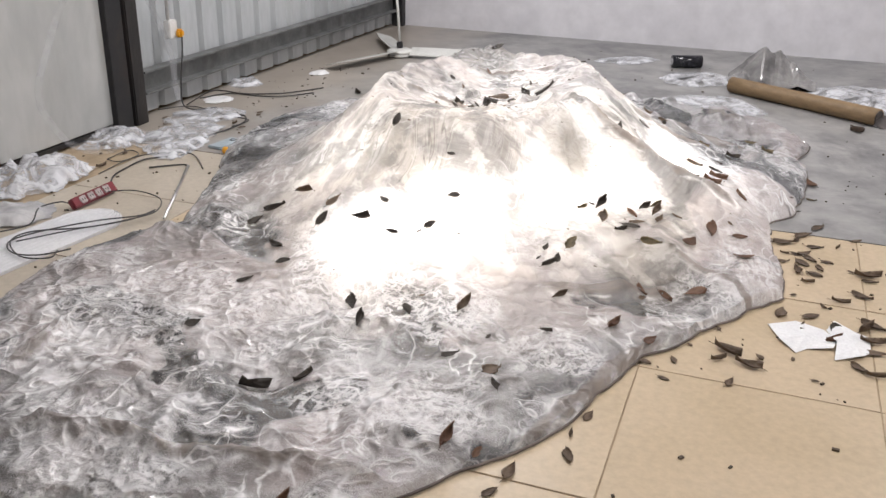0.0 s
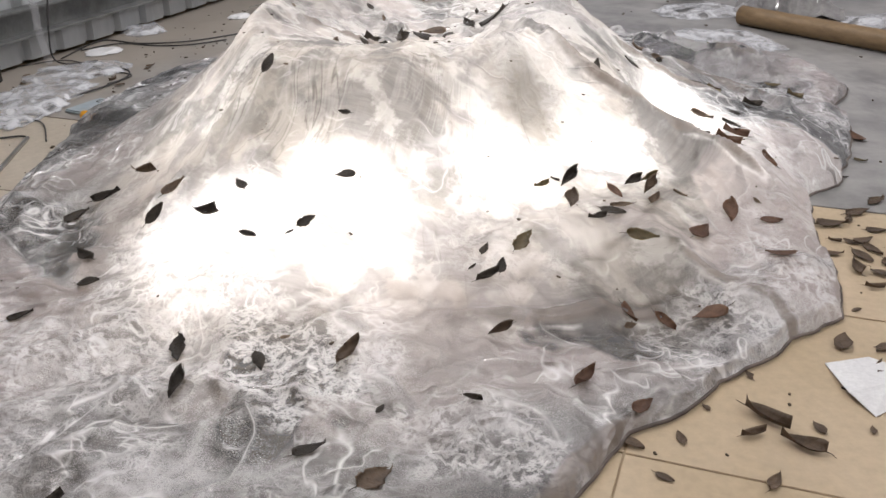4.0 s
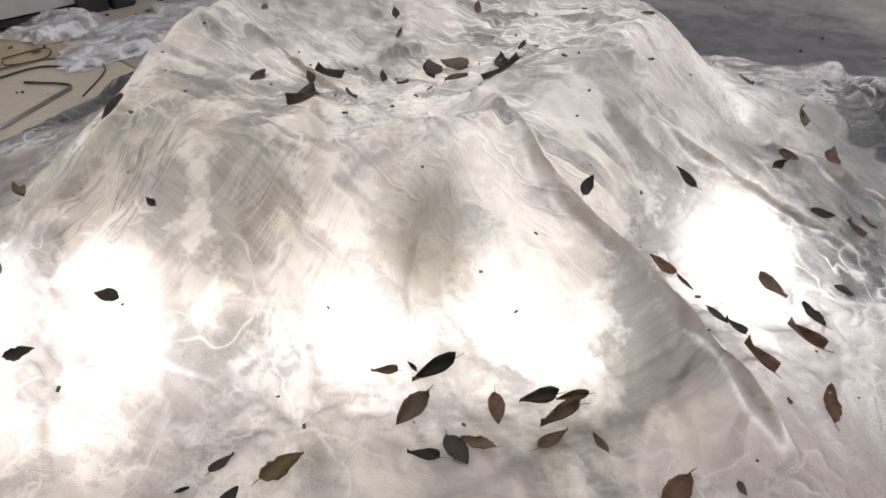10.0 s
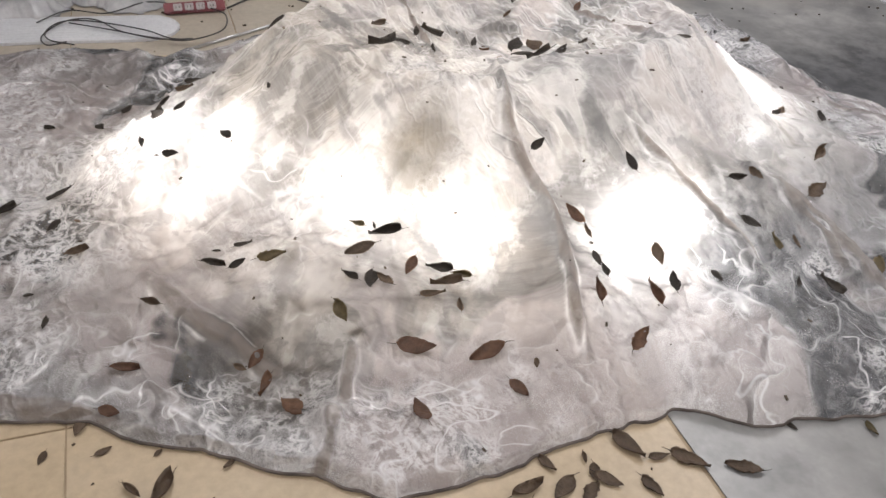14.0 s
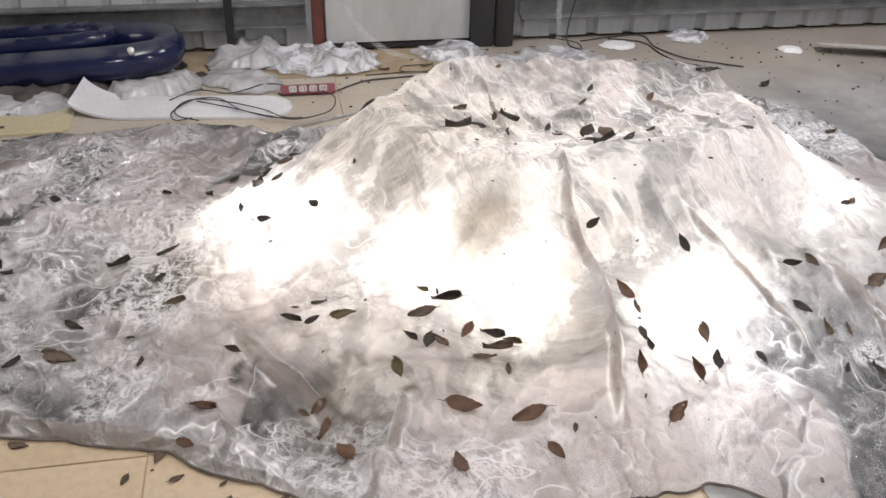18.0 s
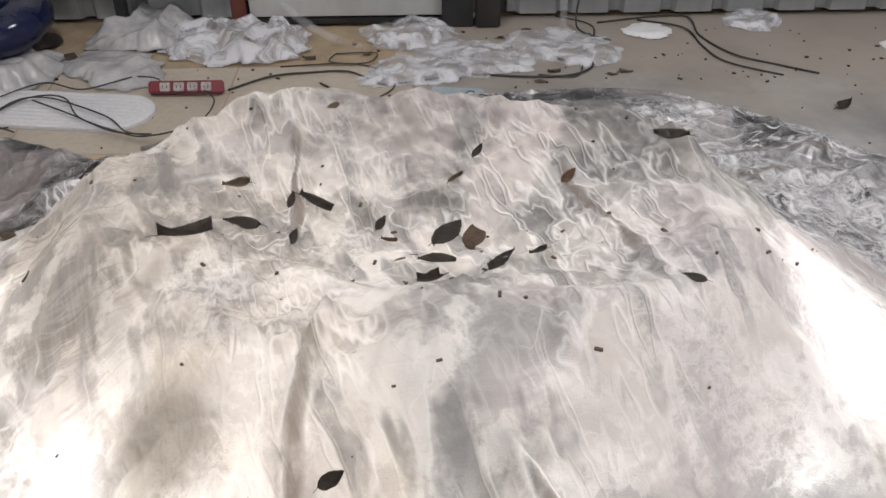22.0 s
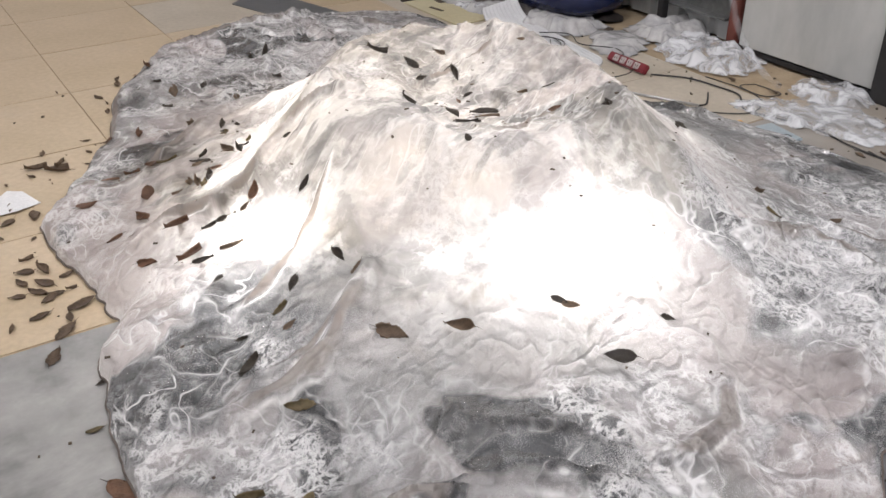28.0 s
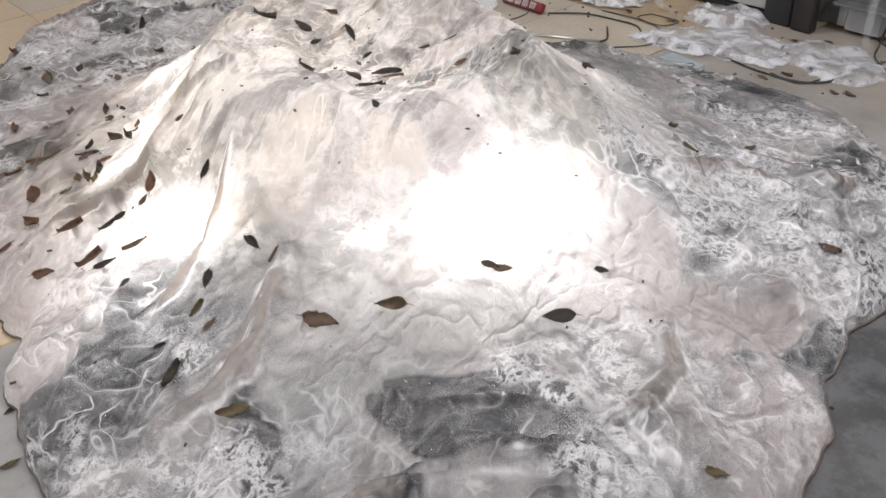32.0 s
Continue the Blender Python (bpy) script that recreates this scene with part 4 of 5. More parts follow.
def leaf_material(name, a, b, rough=0.55):
    m, tree, bsdf = material(name)
    info = tree.nodes.new("ShaderNodeObjectInfo")
    col = mix_col(tree, info.outputs["Random"], a, b)
    blotch = noise_tex(tree, 3.5, 5, 0.7)
    col = mix_col(tree, ramp(tree, blotch, (0.42, 0.0), (0.7, 0.8)), col, tuple(c * 0.4 for c in a))
    tree.links.new(col, bsdf.inputs["Base Color"])
    bsdf.inputs["Roughness"].default_value = rough
    bump(tree, noise_tex(tree, 9, 4, 0.6), 0.4, 0.02, bsdf)
    # a dry leaf lets some light through
    back, mixer = node(tree, "ShaderNodeBsdfTranslucent"), node(tree, "ShaderNodeMixShader", Fac=0.3)
    tree.links.new(mix_col(tree, 0.5, col, tuple(min(1.0, 1.6 * c) for c in b)), back.inputs["Color"])
    tree.links.new(bsdf.outputs[0], mixer.inputs[1])
    tree.links.new(back.outputs[0], mixer.inputs[2])
    tree.links.new(mixer.outputs[0], tree.nodes["Material Output"].inputs["Surface"])
    return m


LEAF_TONES = {
    "d": (leaf_material("dark dry leaf", (0.030, 0.022, 0.016), (0.055, 0.042, 0.030)), "dark brown curled dry leaf"),
    "b": (leaf_material("brown dry leaf", (0.11, 0.074, 0.048), (0.18, 0.122, 0.078)), "brown dry leaf"),
    "r": (leaf_material("reddish dry leaf", (0.125, 0.062, 0.036), (0.19, 0.098, 0.055)), "reddish-brown dry leaf"),
    "o": (leaf_material("olive dry leaf", (0.11, 0.085, 0.036), (0.17, 0.125, 0.06)), "olive-tan dry leaf"),
}


def leaf_blade(width, curl, bend, twist, ragged, seed):
    """A pointed oval blade, one long, with a keel along its midrib and some thickness."""
    rng = random.Random(seed)
    bm, rows = bmesh.new(), []
    n, half = 11, 3
    for side in (1, -1):
        for i in range(n):
            u = i / (n - 1)
            w = width * math.sin(math.pi * min(1, u ** 0.85)) ** 0.8 * (1.12 - 0.35 * u) + 0.004
            row = []
            for j in range(-half, half + 1):
                t = j / half
                y = w * t * (1 - ragged * rng.random() if abs(j) == half and 1 < i < n - 2 else 1)
                x = u - 0.5
                z = curl * t * t * width * 2 + bend * (4 * x * x) * 0.3 + 0.05 * abs(t) * width + twist * t * x
                row.append(bm.verts.new((x, y, z + 0.006 * side)))
            rows.append(row)
    for s in (0, n):
        for a, b in zip(rows[s:s + n], rows[s + 1:s + n]):
            for j in range(2 * half):
                bm.faces.new((a[j], a[j + 1], b[j + 1], b[j]))
    for j in (0, 2 * half):
        for i in range(n - 1):
            bm.faces.new((rows[i][j], rows[i + 1][j], rows[n + i + 1][j], rows[n + i][j]))
    for i in (0, n - 1):
        for j in range(2 * half):
            bm.faces.new((rows[i][j], rows[i][j + 1], rows[n + i][j + 1], rows[n + i][j]))
    bmesh.ops.recalc_face_normals(bm, faces=bm.faces)
    me = bpy.data.meshes.new("blade")
    bm.to_mesh(me)
    bm.free()
    me.shade_smooth()
    return me


LEAF_SHAPES = [leaf_blade(0.25, 0.06, 0.10, 0.05, 0.1, 1), leaf_blade(0.23, 0.15, 0.22, -0.12, 0.12, 2), leaf_blade(0.27, -0.06, -0.15, 0.1, 0.15, 3),
               leaf_blade(0.21, 0.3, 0.25, 0.2, 0.15, 4), leaf_blade(0.26, 0.1, 0.08, -0.1, 0.4, 5), leaf_blade(0.17, 0.5, 0.2, 0.2, 0.1, 6), leaf_blade(0.27, 0.04, 0.3, 0.0, 0.25, 7)]
LEAF_MESHES = {}
for tone, (mat, _) in LEAF_TONES.items():
    for i, shape in enumerate(LEAF_SHAPES):
        LEAF_MESHES[tone, i] = shape.copy()
        LEAF_MESHES[tone, i].materials.append(mat)
STALKS = []
for k in range(3):
    bm = sweep(smooth_line([(-0.5, 0, 0.05), (-0.6, 0.02 * (k - 1), 0.06), (-0.72, 0.07 * (k - 1), 0.09 - 0.03 * k)], 3), 0.012, 5, taper=lambda t: 1 - 0.5 * t)
    me = bpy.data.meshes.new("stalk")
    bm.to_mesh(me)
    bm.free()
    me.materials.append(LEAF_TONES["d"][0])
    STALKS.append(me)
leaf_rng = random.Random(12)


def on_cloth(x, y):
    return math.hypot(x - CX, y - CY) < float(hem(np.array(math.atan2(y - CY, x - CX)))) - 0.01


def drop_leaf(x, y, heading, length, tone):
    """A leaf that lies on the cloth or on the floor, its stalk end turned away from the heading."""
    cloth = on_cloth(x, y)
    shape = leaf_rng.randrange(len(LEAF_SHAPES))
    c, s = math.cos(math.radians(heading)), math.sin(math.radians(heading))
    if cloth:
        h = 0.4 * length
        px, py = np.array([x + c * h, x - c * h, x - s * h * 0.5, x + s * h * 0.5, x]), np.array([y + s * h, y - s * h, y + c * h * 0.5, y - c * h * 0.5, y])
        z = cover(px, py)
        along, across = Vector((2 * c * h, 2 * s * h, z[0] - z[1])), Vector((-s * h, c * h, z[2] - z[3]))
        base = max(float(z[4]), float(z.mean())) + 0.002
    else:
        along, across, base = Vector((c, s, 0)), Vector((-s, c, 0)), 0.003
    along.normalize()
    up = along.cross(across).normalized()
    side = up.cross(along)
    low = min(v.co.z for v in LEAF_SHAPES[shape].vertices)
    turn = Matrix((along, side, up)).transposed().to_4x4()
    size = length * 0.98
    m = Matrix.Translation(Vector((x, y, base)) - up * low * size) @ turn @ Matrix.Diagonal((size, size, size, 1))
    where = "lying on the white cloth" if cloth else "lying on the floor"
    ob = thing("dry_leaf", m, LEAF_TONES[tone][1] + " " + where, "leaf", "fallen leaves on the cloth" if cloth else "fallen leaves on the floor")
    blade = new("blade", LEAF_MESHES[tone, shape])
    blade.parent = ob
    stalk = new("stalk", STALKS[leaf_rng.randrange(3)])
    stalk.parent = ob
    return ob


# ---- fallen leaves: place, heading, length and tone ----
# on the cloth
for row in ((0.605, 3.686, -152, 0.055, "o"), (0.649, 3.720, 160, 0.029, "d"), (0.690, 3.734, -124, 0.104, "d"), (0.688, 3.640, -100, 0.102, "b"), (0.833, 3.724, -60, 0.074, "r"),
            (0.897, 3.781, -137, 0.084, "d"), (0.956, 3.818, -147, 0.068, "o"), (0.950, 3.767, -123, 0.097, "b"), (0.956, 3.714, 59, 0.075, "b"), (0.807, 3.601, -38, 0.090, "d"),
            (0.836, 3.628, -173, 0.070, "b"), (0.755, 3.561, -160, 0.063, "d"), (1.039, 3.746, 153, 0.046, "b"), (0.422, 3.390, 69, 0.057, "d"), (0.529, 3.431, 54, 0.093, "o"),
            (0.466, 3.344, 77, 0.059, "d"), (0.385, 3.317, 45, 0.029, "d"), (0.424, 3.287, 39, 0.082, "d"), (0.836, 4.193, 83, 0.057, "d"), (1.004, 4.440, -176, 0.070, "d"),):
    drop_leaf(*row)
# on the cloth
for row in ((1.022, 4.191, -149, 0.084, "r"), (1.078, 4.201, 175, 0.047, "b"), (1.163, 4.159, -21, 0.059, "d"), (1.206, 4.151, 159, 0.056, "d"), (1.269, 4.057, 148, 0.089, "r"),
            (1.254, 4.329, -30, 0.086, "b"), (1.403, 4.425, -2, 0.048, "d"), (1.352, 4.293, 144, 0.074, "d"), (1.346, 4.219, 163, 0.092, "r"), (1.425, 4.078, 107, 0.092, "r"),
            (1.200, 4.852, 11, 0.062, "b"), (1.182, 4.765, 73, 0.071, "d"), (1.195, 5.243, -73, 0.096, "b"), (1.305, 5.080, 97, 0.115, "b"), (-0.044, 4.207, -88, 0.067, "b"),
            (0.193, 4.063, 89, 0.115, "d"), (0.122, 4.187, -90, 0.088, "d"), (0.061, 4.369, 56, 0.086, "d"), (0.178, 4.288, 153, 0.052, "d"), (0.040, 4.321, 145, 0.045, "d"),):
    drop_leaf(*row)
# on the cloth
for row in ((0.152, 4.503, 126, 0.044, "d"), (0.213, 4.502, 60, 0.039, "r"), (0.300, 4.497, 91, 0.032, "b"), (0.342, 4.571, 69, 0.087, "d"), (0.234, 4.640, 124, 0.113, "d"),
            (0.280, 4.689, 159, 0.115, "b"), (0.419, 4.694, 115, 0.088, "d"), (0.506, 4.492, -169, 0.115, "d"), (0.452, 4.763, -98, 0.042, "d"), (0.232, 4.949, 109, 0.053, "r"),
            (0.032, 4.800, 126, 0.050, "d"), (0.087, 4.718, 99, 0.046, "b"), (0.749, 4.939, -130, 0.049, "d"), (0.290, 5.185, -144, 0.090, "d"), (-0.221, 4.501, -77, 0.039, "b"),
            (-0.703, 3.474, 136, 0.090, "d"), (-0.249, 3.510, 119, 0.067, "d"), (0.037, 3.543, -171, 0.061, "d"), (-0.338, 3.465, 141, 0.115, "d"), (-0.207, 3.346, -23, 0.056, "d"),):
    drop_leaf(*row)
# on the cloth
for row in ((-0.056, 3.382, 40, 0.064, "d"), (-0.097, 3.350, 21, 0.025, "d"), (-0.345, 3.076, -80, 0.097, "d"), (-0.128, 2.985, -69, 0.064, "d"), (-0.076, 3.050, 24, 0.027, "b"),
            (0.083, 2.992, 53, 0.090, "b"), (0.444, 3.077, -149, 0.073, "b"), (0.790, 3.222, -66, 0.072, "r"), (0.884, 3.205, -53, 0.077, "r"), (1.004, 3.216, -176, 0.098, "r"),
            (0.786, 3.179, 31, 0.044, "b"), (1.193, 3.724, -102, 0.115, "r"), (1.327, 3.726, 4, 0.075, "r"), (1.061, 3.576, 54, 0.115, "r"), (0.867, 3.460, -13, 0.093, "o"),
            (1.304, 3.806, -35, 0.032, "b"), (0.027, 3.718, 160, 0.040, "d"), (-0.473, 3.631, 39, 0.084, "b"), (-0.517, 3.559, 35, 0.081, "d"), (-0.863, 3.834, 51, 0.094, "d"),):
    drop_leaf(*row)
# on the cloth
for row in ((-0.778, 3.897, -9, 0.115, "d"), (-0.214, 3.890, 66, 0.076, "d"), (1.258, 3.447, 168, 0.089, "r"), (-0.297, 2.882, -98, 0.090, "d"), (0.032, 2.654, 37, 0.080, "d"),
            (0.167, 2.578, 56, 0.115, "b"), (0.170, 2.443, 107, 0.064, "d"), (0.168, 2.806, 61, 0.033, "d"), (0.371, 2.797, -35, 0.052, "d"), (-0.598, 2.461, -145, 0.115, "d"),
            (-0.440, 2.501, 39, 0.075, "d"), (-0.775, 3.193, 20, 0.069, "d"), (-0.653, 3.346, 7, 0.065, "d"), (-0.865, 2.760, 39, 0.061, "d"), (-0.643, 3.920, -35, 0.110, "b"),
            (0.631, 2.916, 51, 0.086, "r"), (0.745, 2.827, 36, 0.066, "r"), (0.019, 2.167, 69, 0.099, "r"), (0.109, 2.150, 54, 0.050, "r"), (1.317, 4.688, 28, 0.072, "d"),):
    drop_leaf(*row)
# on the cloth
for row in ((0.912, 5.398, 93, 0.059, "d"), (0.910, 5.438, 112, 0.059, "b"), (0.751, 5.678, 131, 0.051, "d"), (1.401, 4.717, 167, 0.061, "o"), (1.432, 4.786, 164, 0.048, "b"),
            (1.530, 4.676, 129, 0.045, "d"), (0.972, 5.640, -55, 0.097, "d"), (1.616, 5.007, -53, 0.092, "o"), (1.897, 5.108, 129, 0.081, "o"), (1.840, 5.241, 4, 0.080, "o"),
            (1.685, 5.724, -13, 0.064, "o"), (1.232, 6.158, 114, 0.066, "o"), (0.193, 6.226, 88, 0.074, "b"), (-0.102, 5.686, 103, 0.067, "o"), (-0.408, 5.170, -166, 0.115, "d"),
            (-0.273, 5.567, 158, 0.061, "b"), (1.588, 4.774, -173, 0.090, "d"), (-0.418, 5.838, 162, 0.080, "b"), (-0.415, 1.893, 59, 0.090, "r"),):
    drop_leaf(*row)
# on the floor
for row in ((1.946, 4.487, -19, 0.053, "o"), (2.043, 4.760, 93, 0.120, "r"), (1.806, 4.312, 1, 0.042, "d"), (1.723, 3.835, -3, 0.078, "b"), (1.643, 3.760, 19, 0.079, "b"),
            (1.606, 3.747, -37, 0.062, "b"), (1.554, 3.761, -32, 0.041, "b"), (1.513, 3.666, 4, 0.065, "b"), (1.603, 3.527, -47, 0.077, "b"), (1.546, 3.450, -14, 0.056, "b"),
            (1.078, 2.740, 143, 0.100, "b"), (0.143, 2.017, 40, 0.063, "b"), (0.201, 2.108, 65, 0.085, "b"), (0.379, 2.188, -86, 0.072, "b"), (0.402, 2.303, 71, 0.040, "b"),
            (0.469, 2.402, 57, 0.064, "b"), (0.758, 2.641, -41, 0.046, "b"), (0.712, 2.751, -38, 0.062, "b"), (0.823, 2.771, 93, 0.048, "b"), (0.907, 2.881, 114, 0.030, "b"),):
    drop_leaf(*row)
# on the floor
for row in ((0.984, 2.780, 15, 0.064, "b"), (1.032, 2.835, -51, 0.117, "b"), (1.136, 2.800, 104, 0.048, "b"), (0.977, 2.622, 54, 0.063, "b"), (0.476, 1.946, 78, 0.036, "b"),
            (1.045, 3.010, 103, 0.041, "b"), (1.594, 3.885, 4, 0.113, "b"), (1.666, 3.925, 65, 0.062, "b"), (1.721, 3.984, 24, 0.110, "b"), (1.545, 3.568, 81, 0.096, "b"),
            (1.595, 3.648, -74, 0.095, "b"), (1.649, 3.589, -88, 0.072, "b"), (1.367, 3.024, 56, 0.065, "b"), (1.438, 3.124, 13, 0.076, "b"), (1.522, 3.215, 104, 0.043, "b"),
            (1.440, 3.321, 22, 0.032, "b"), (1.333, 3.152, 61, 0.091, "b"), (1.827, 3.834, 44, 0.048, "b"), (1.252, 2.790, 75, 0.030, "b"), (1.821, 4.079, -141, 0.100, "b"),):
    drop_leaf(*row)
# on the floor
for row in ((1.645, 3.690, -70, 0.084, "b"), (1.708, 3.661, -41, 0.062, "b"), (1.779, 3.560, -40, 0.036, "b"), (1.828, 3.516, -10, 0.115, "b"), (1.817, 3.463, -10, 0.068, "b"),
            (1.717, 3.310, -44, 0.092, "b"), (1.611, 3.262, -26, 0.074, "b"), (1.497, 3.004, -96, 0.109, "d"), (1.452, 2.932, 25, 0.085, "r"), (1.612, 3.024, 36, 0.098, "b"),
            (1.651, 3.053, -55, 0.108, "b"), (1.593, 2.924, -15, 0.093, "b"), (1.558, 2.841, -15, 0.091, "b"), (1.462, 2.731, -70, 0.081, "b"), (1.498, 2.681, -18, 0.068, "b"),
            (1.275, 2.644, -26, 0.030, "b"), (1.948, 3.921, 16, 0.063, "b"), (2.778, 5.892, -75, 0.086, "d"), (-1.503, 5.886, 40, 0.063, "b"), (-1.332, 5.688, 53, 0.057, "b"),):
    drop_leaf(*row)
# on the floor
for row in ((-1.286, 6.082, 57, 0.061, "b"), (-0.674, 6.744, 112, 0.112, "d"), (-1.791, 5.359, 91, 0.048, "b"), (-1.935, 4.821, 55, 0.068, "b"), (-2.266, 4.597, 94, 0.082, "b"),
            (-1.892, 5.083, 101, 0.059, "b"), (-1.557, 5.370, 81, 0.056, "b"), (-1.887, 5.883, 68, 0.055, "b"), (-1.845, 5.743, 101, 0.066, "b"), (-2.087, 5.243, 67, 0.082, "r"),
            (-1.282, 6.015, 62, 0.049, "b"), (-1.397, 5.786, 68, 0.059, "b"), (-1.483, 5.347, 80, 0.068, "b"),):
    drop_leaf(*row)

# ---- clutter on the floor ----


def crumple(outline, height, seed, step=0.014, floor_z=0.004, folds=6.0):
    """A crumpled sheet on the floor, trimmed to a ragged outline, with an under side a little below."""
    pts = [Vector((x, y)) for x, y in outline]
    cx, cy = sum(p.x for p in pts) / len(pts), sum(p.y for p in pts) / len(pts)
    ang = [math.degrees(math.atan2(p.y - cy, p.x - cx)) % 360 for p in pts]
    table = sorted(zip(ang, [math.hypot(p.x - cx, p.y - cy) for p in pts]))
    big = max(r for _, r in table) * 1.1
    n = max(6, int(2 * big / step))
    gx, gy = np.meshgrid(np.linspace(-big, big, n), np.linspace(-big, big, n))
    r, a = np.hypot(gx, gy), np.arctan2(gy, gx)
    edge = round_table(table, a) * (1 + 0.22 * np.abs(vnoise(np.cos(a) * 2.3 + seed, np.sin(a) * 2.3, seed)) - 0.12 + 0.16 * (np.abs(vnoise(np.cos(a) * 6 + seed, np.sin(a) * 6, seed + 1)) - 0.4))
    inside = r < edge
    cell = inside[:-1, :-1] | inside[1:, :-1] | inside[:-1, 1:] | inside[1:, 1:]
    rr = np.minimum(r, edge)
    gx, gy = rr * np.cos(a), rr * np.sin(a)
    q = np.clip(1 - rr / edge, 0, 1)
    lump = np.clip(0.5 + 0.5 * fbm(gx * folds * 0.5 + seed, gy * folds * 0.5, seed), 0, 1) * ease(0, 0.5, q)
    fade = 0.25 + 0.75 * ease(0, 0.3, q)
    z = floor_z + 0.7 * height * fade * (0.5 * lump + 0.75 * facets(gx * folds * 0.9 + seed, gy * folds * 0.9, seed + 3) ** 2 + 0.3 * facets(gx * folds * 2.3, gy * folds * 2.3 + seed, seed + 7) + 0.12 * facets(gx * folds * 5, gy * folds * 5, seed + 9))
    z -= min(float(z[inside].min()) if inside.any() else 0, 9) - floor_z
    bm, top, low = bmesh.new(), {}, {}
    for j, i in zip(*np.nonzero(cell)):
        for d in ((j, i), (j, i + 1), (j + 1, i + 1), (j + 1, i)):
            if d not in top:
                top[d] = bm.verts.new((gx[d], gy[d], z[d]))
                low[d] = bm.verts.new((gx[d], gy[d], max(0.001, z[d] - 0.003)))
        quad = [top[d] for d in ((j, i), (j, i + 1), (j + 1, i + 1), (j + 1, i))]
        bm.faces.new(quad)
        bm.faces.new([low[d] for d in ((j + 1, i), (j + 1, i + 1), (j, i + 1), (j, i))])
    return bm, (cx, cy)


def film(name, outline, height, seed, mat, label, category, step=0.011, folds=3.8, group=""):
    bm, (cx, cy) = crumple(outline, height, seed, step, folds=folds)
    ob = part(name, bm, mat, smooth=True)
    ob.location = (cx, cy, 0)
    return tagged(ob, label, category, group)


def cable(points, radius=0.0034, label="thin black cable lying on the floor", z=0.0, mat=None):
    line = [(x, y, z + radius + 0.001 + 0.004 * (k % 2)) for k, (x, y) in enumerate(points)]
    return tagged(part("cable", sweep(smooth_line(line, 7), radius, 6), mat or MAT_RUBBER, smooth=True), label, "cable", "cables on the floor")


film("plastic_film", [(-1.57, 4.96), (-1.77, 5.1), (-1.85, 5.4), (-1.85, 5.7), (-1.5, 5.75), (-1.5, 5.4), (-1.5, 5.15)], 0.05, 3, MAT_FILM, "crumpled milky plastic film beside the post", "plastic film")
film("plastic_film", [(-1.82, 5.75), (-1.85, 6.05), (-1.6, 6.2), (-1.35, 6.12), (-1.5, 5.85), (-1.6, 5.7)], 0.03, 4, MAT_FILM, "thin torn milky plastic film on grey concrete", "plastic film")
film("plastic_bag", [(-2.46, 4.25), (-2.46, 4.6), (-2.16, 4.91), (-1.97, 4.76), (-2.0, 4.47), (-2.15, 4.25)], 0.11, 5, MAT_FILM, "puffed translucent white plastic bag by the door", "plastic bag", folds=5)
film("plastic_film", [(-2.42, 3.88), (-2.18, 4.16), (-1.96, 4.2), (-1.92, 3.98), (-2.1, 3.86), (-2.3, 3.75)], 0.05, 6, MAT_FILM_GREY, "dirty crumpled plastic film behind the foam strip", "plastic film")
film("plastic_film", [(-2.15, 5.1), (-2.14, 5.45), (-2.02, 5.6), (-1.87, 5.38), (-1.95, 5.15)], 0.08, 7, MAT_FILM, "crumpled white plastic film at the post's foot", "plastic film")
film("plastic_film", [(-2.45, 3.35), (-2.35, 3.8), (-2.15, 3.77), (-2.1, 3.45), (-2.2, 3.2)], 0.10, 8, MAT_FILM_GREY, "greyish crumpled plastic film under the inflatable boat", "plastic film")
film("plastic_film", [(-2.5, 2.6), (-2.45, 3.1), (-2.25, 3.15), (-2.22, 2.75), (-2.3, 2.5)], 0.06, 9, MAT_FILM_GREY, "greyish crumpled plastic film on pale tiles", "plastic film")
film("plastic_scrap", [(-1.72, 6.32), (-1.73, 6.49), (-1.61, 6.53), (-1.6, 6.34)], 0.02, 10, MAT_PAPER, "small flat white scrap on the concrete", "scrap")
film("plastic_scrap", [(-1.72, 6.91), (-1.62, 7.12), (-1.45, 7.0), (-1.49, 6.85)], 0.05, 11, MAT_FILM, "crumpled white scrap at the foot of the metal wall", "scrap")
film("plastic_scrap", [(-1.13, 7.36), (-1.1, 7.46), (-0.98, 7.42), (-1.0, 7.35)], 0.035, 12, MAT_PAPER, "small white scrap on the concrete", "scrap")
film("plastic_scrap", [(-0.05, 7.85), (0.15, 7.75), (0.3, 7.95), (0.1, 8.05)], 0.03, 13, MAT_FILM, "white plastic scrap near the fan", "scrap")
film("plastic_scrap", [(1.33, 8.12), (1.6, 8.3), (1.94, 8.27), (1.8, 8.1), (1.5, 8.05)], 0.04, 14, MAT_FILM, "pale plastic scrap near the white wall", "scrap")
film("plastic_bag", [(-2.85, 1.6), (-2.75, 1.82), (-2.48, 1.8), (-2.5, 1.6), (-2.65, 1.5)], 0.13, 15, MAT_FILM, "small white plastic bag by the column", "plastic bag")
film("tarpaulin", [(-2.98, 2.4), (-2.70, 3.7), (-2.5, 3.8), (-2.38, 3.3), (-2.5, 2.5), (-2.78, 2.2)], 0.11, 16, MAT_DARK_TARP, "dark dirty tarpaulin heaped under the inflatable boat", "tarpaulin", 0.035, 5)
film("plastic_film", [(-2.62, 3.95), (-2.62, 4.45), (-2.4, 4.5), (-2.3, 4.1), (-2.4, 3.9)], 0.12, 17, MAT_FILM_GREY, "grey plastic sheeting heaped beside the red post", "plastic film")
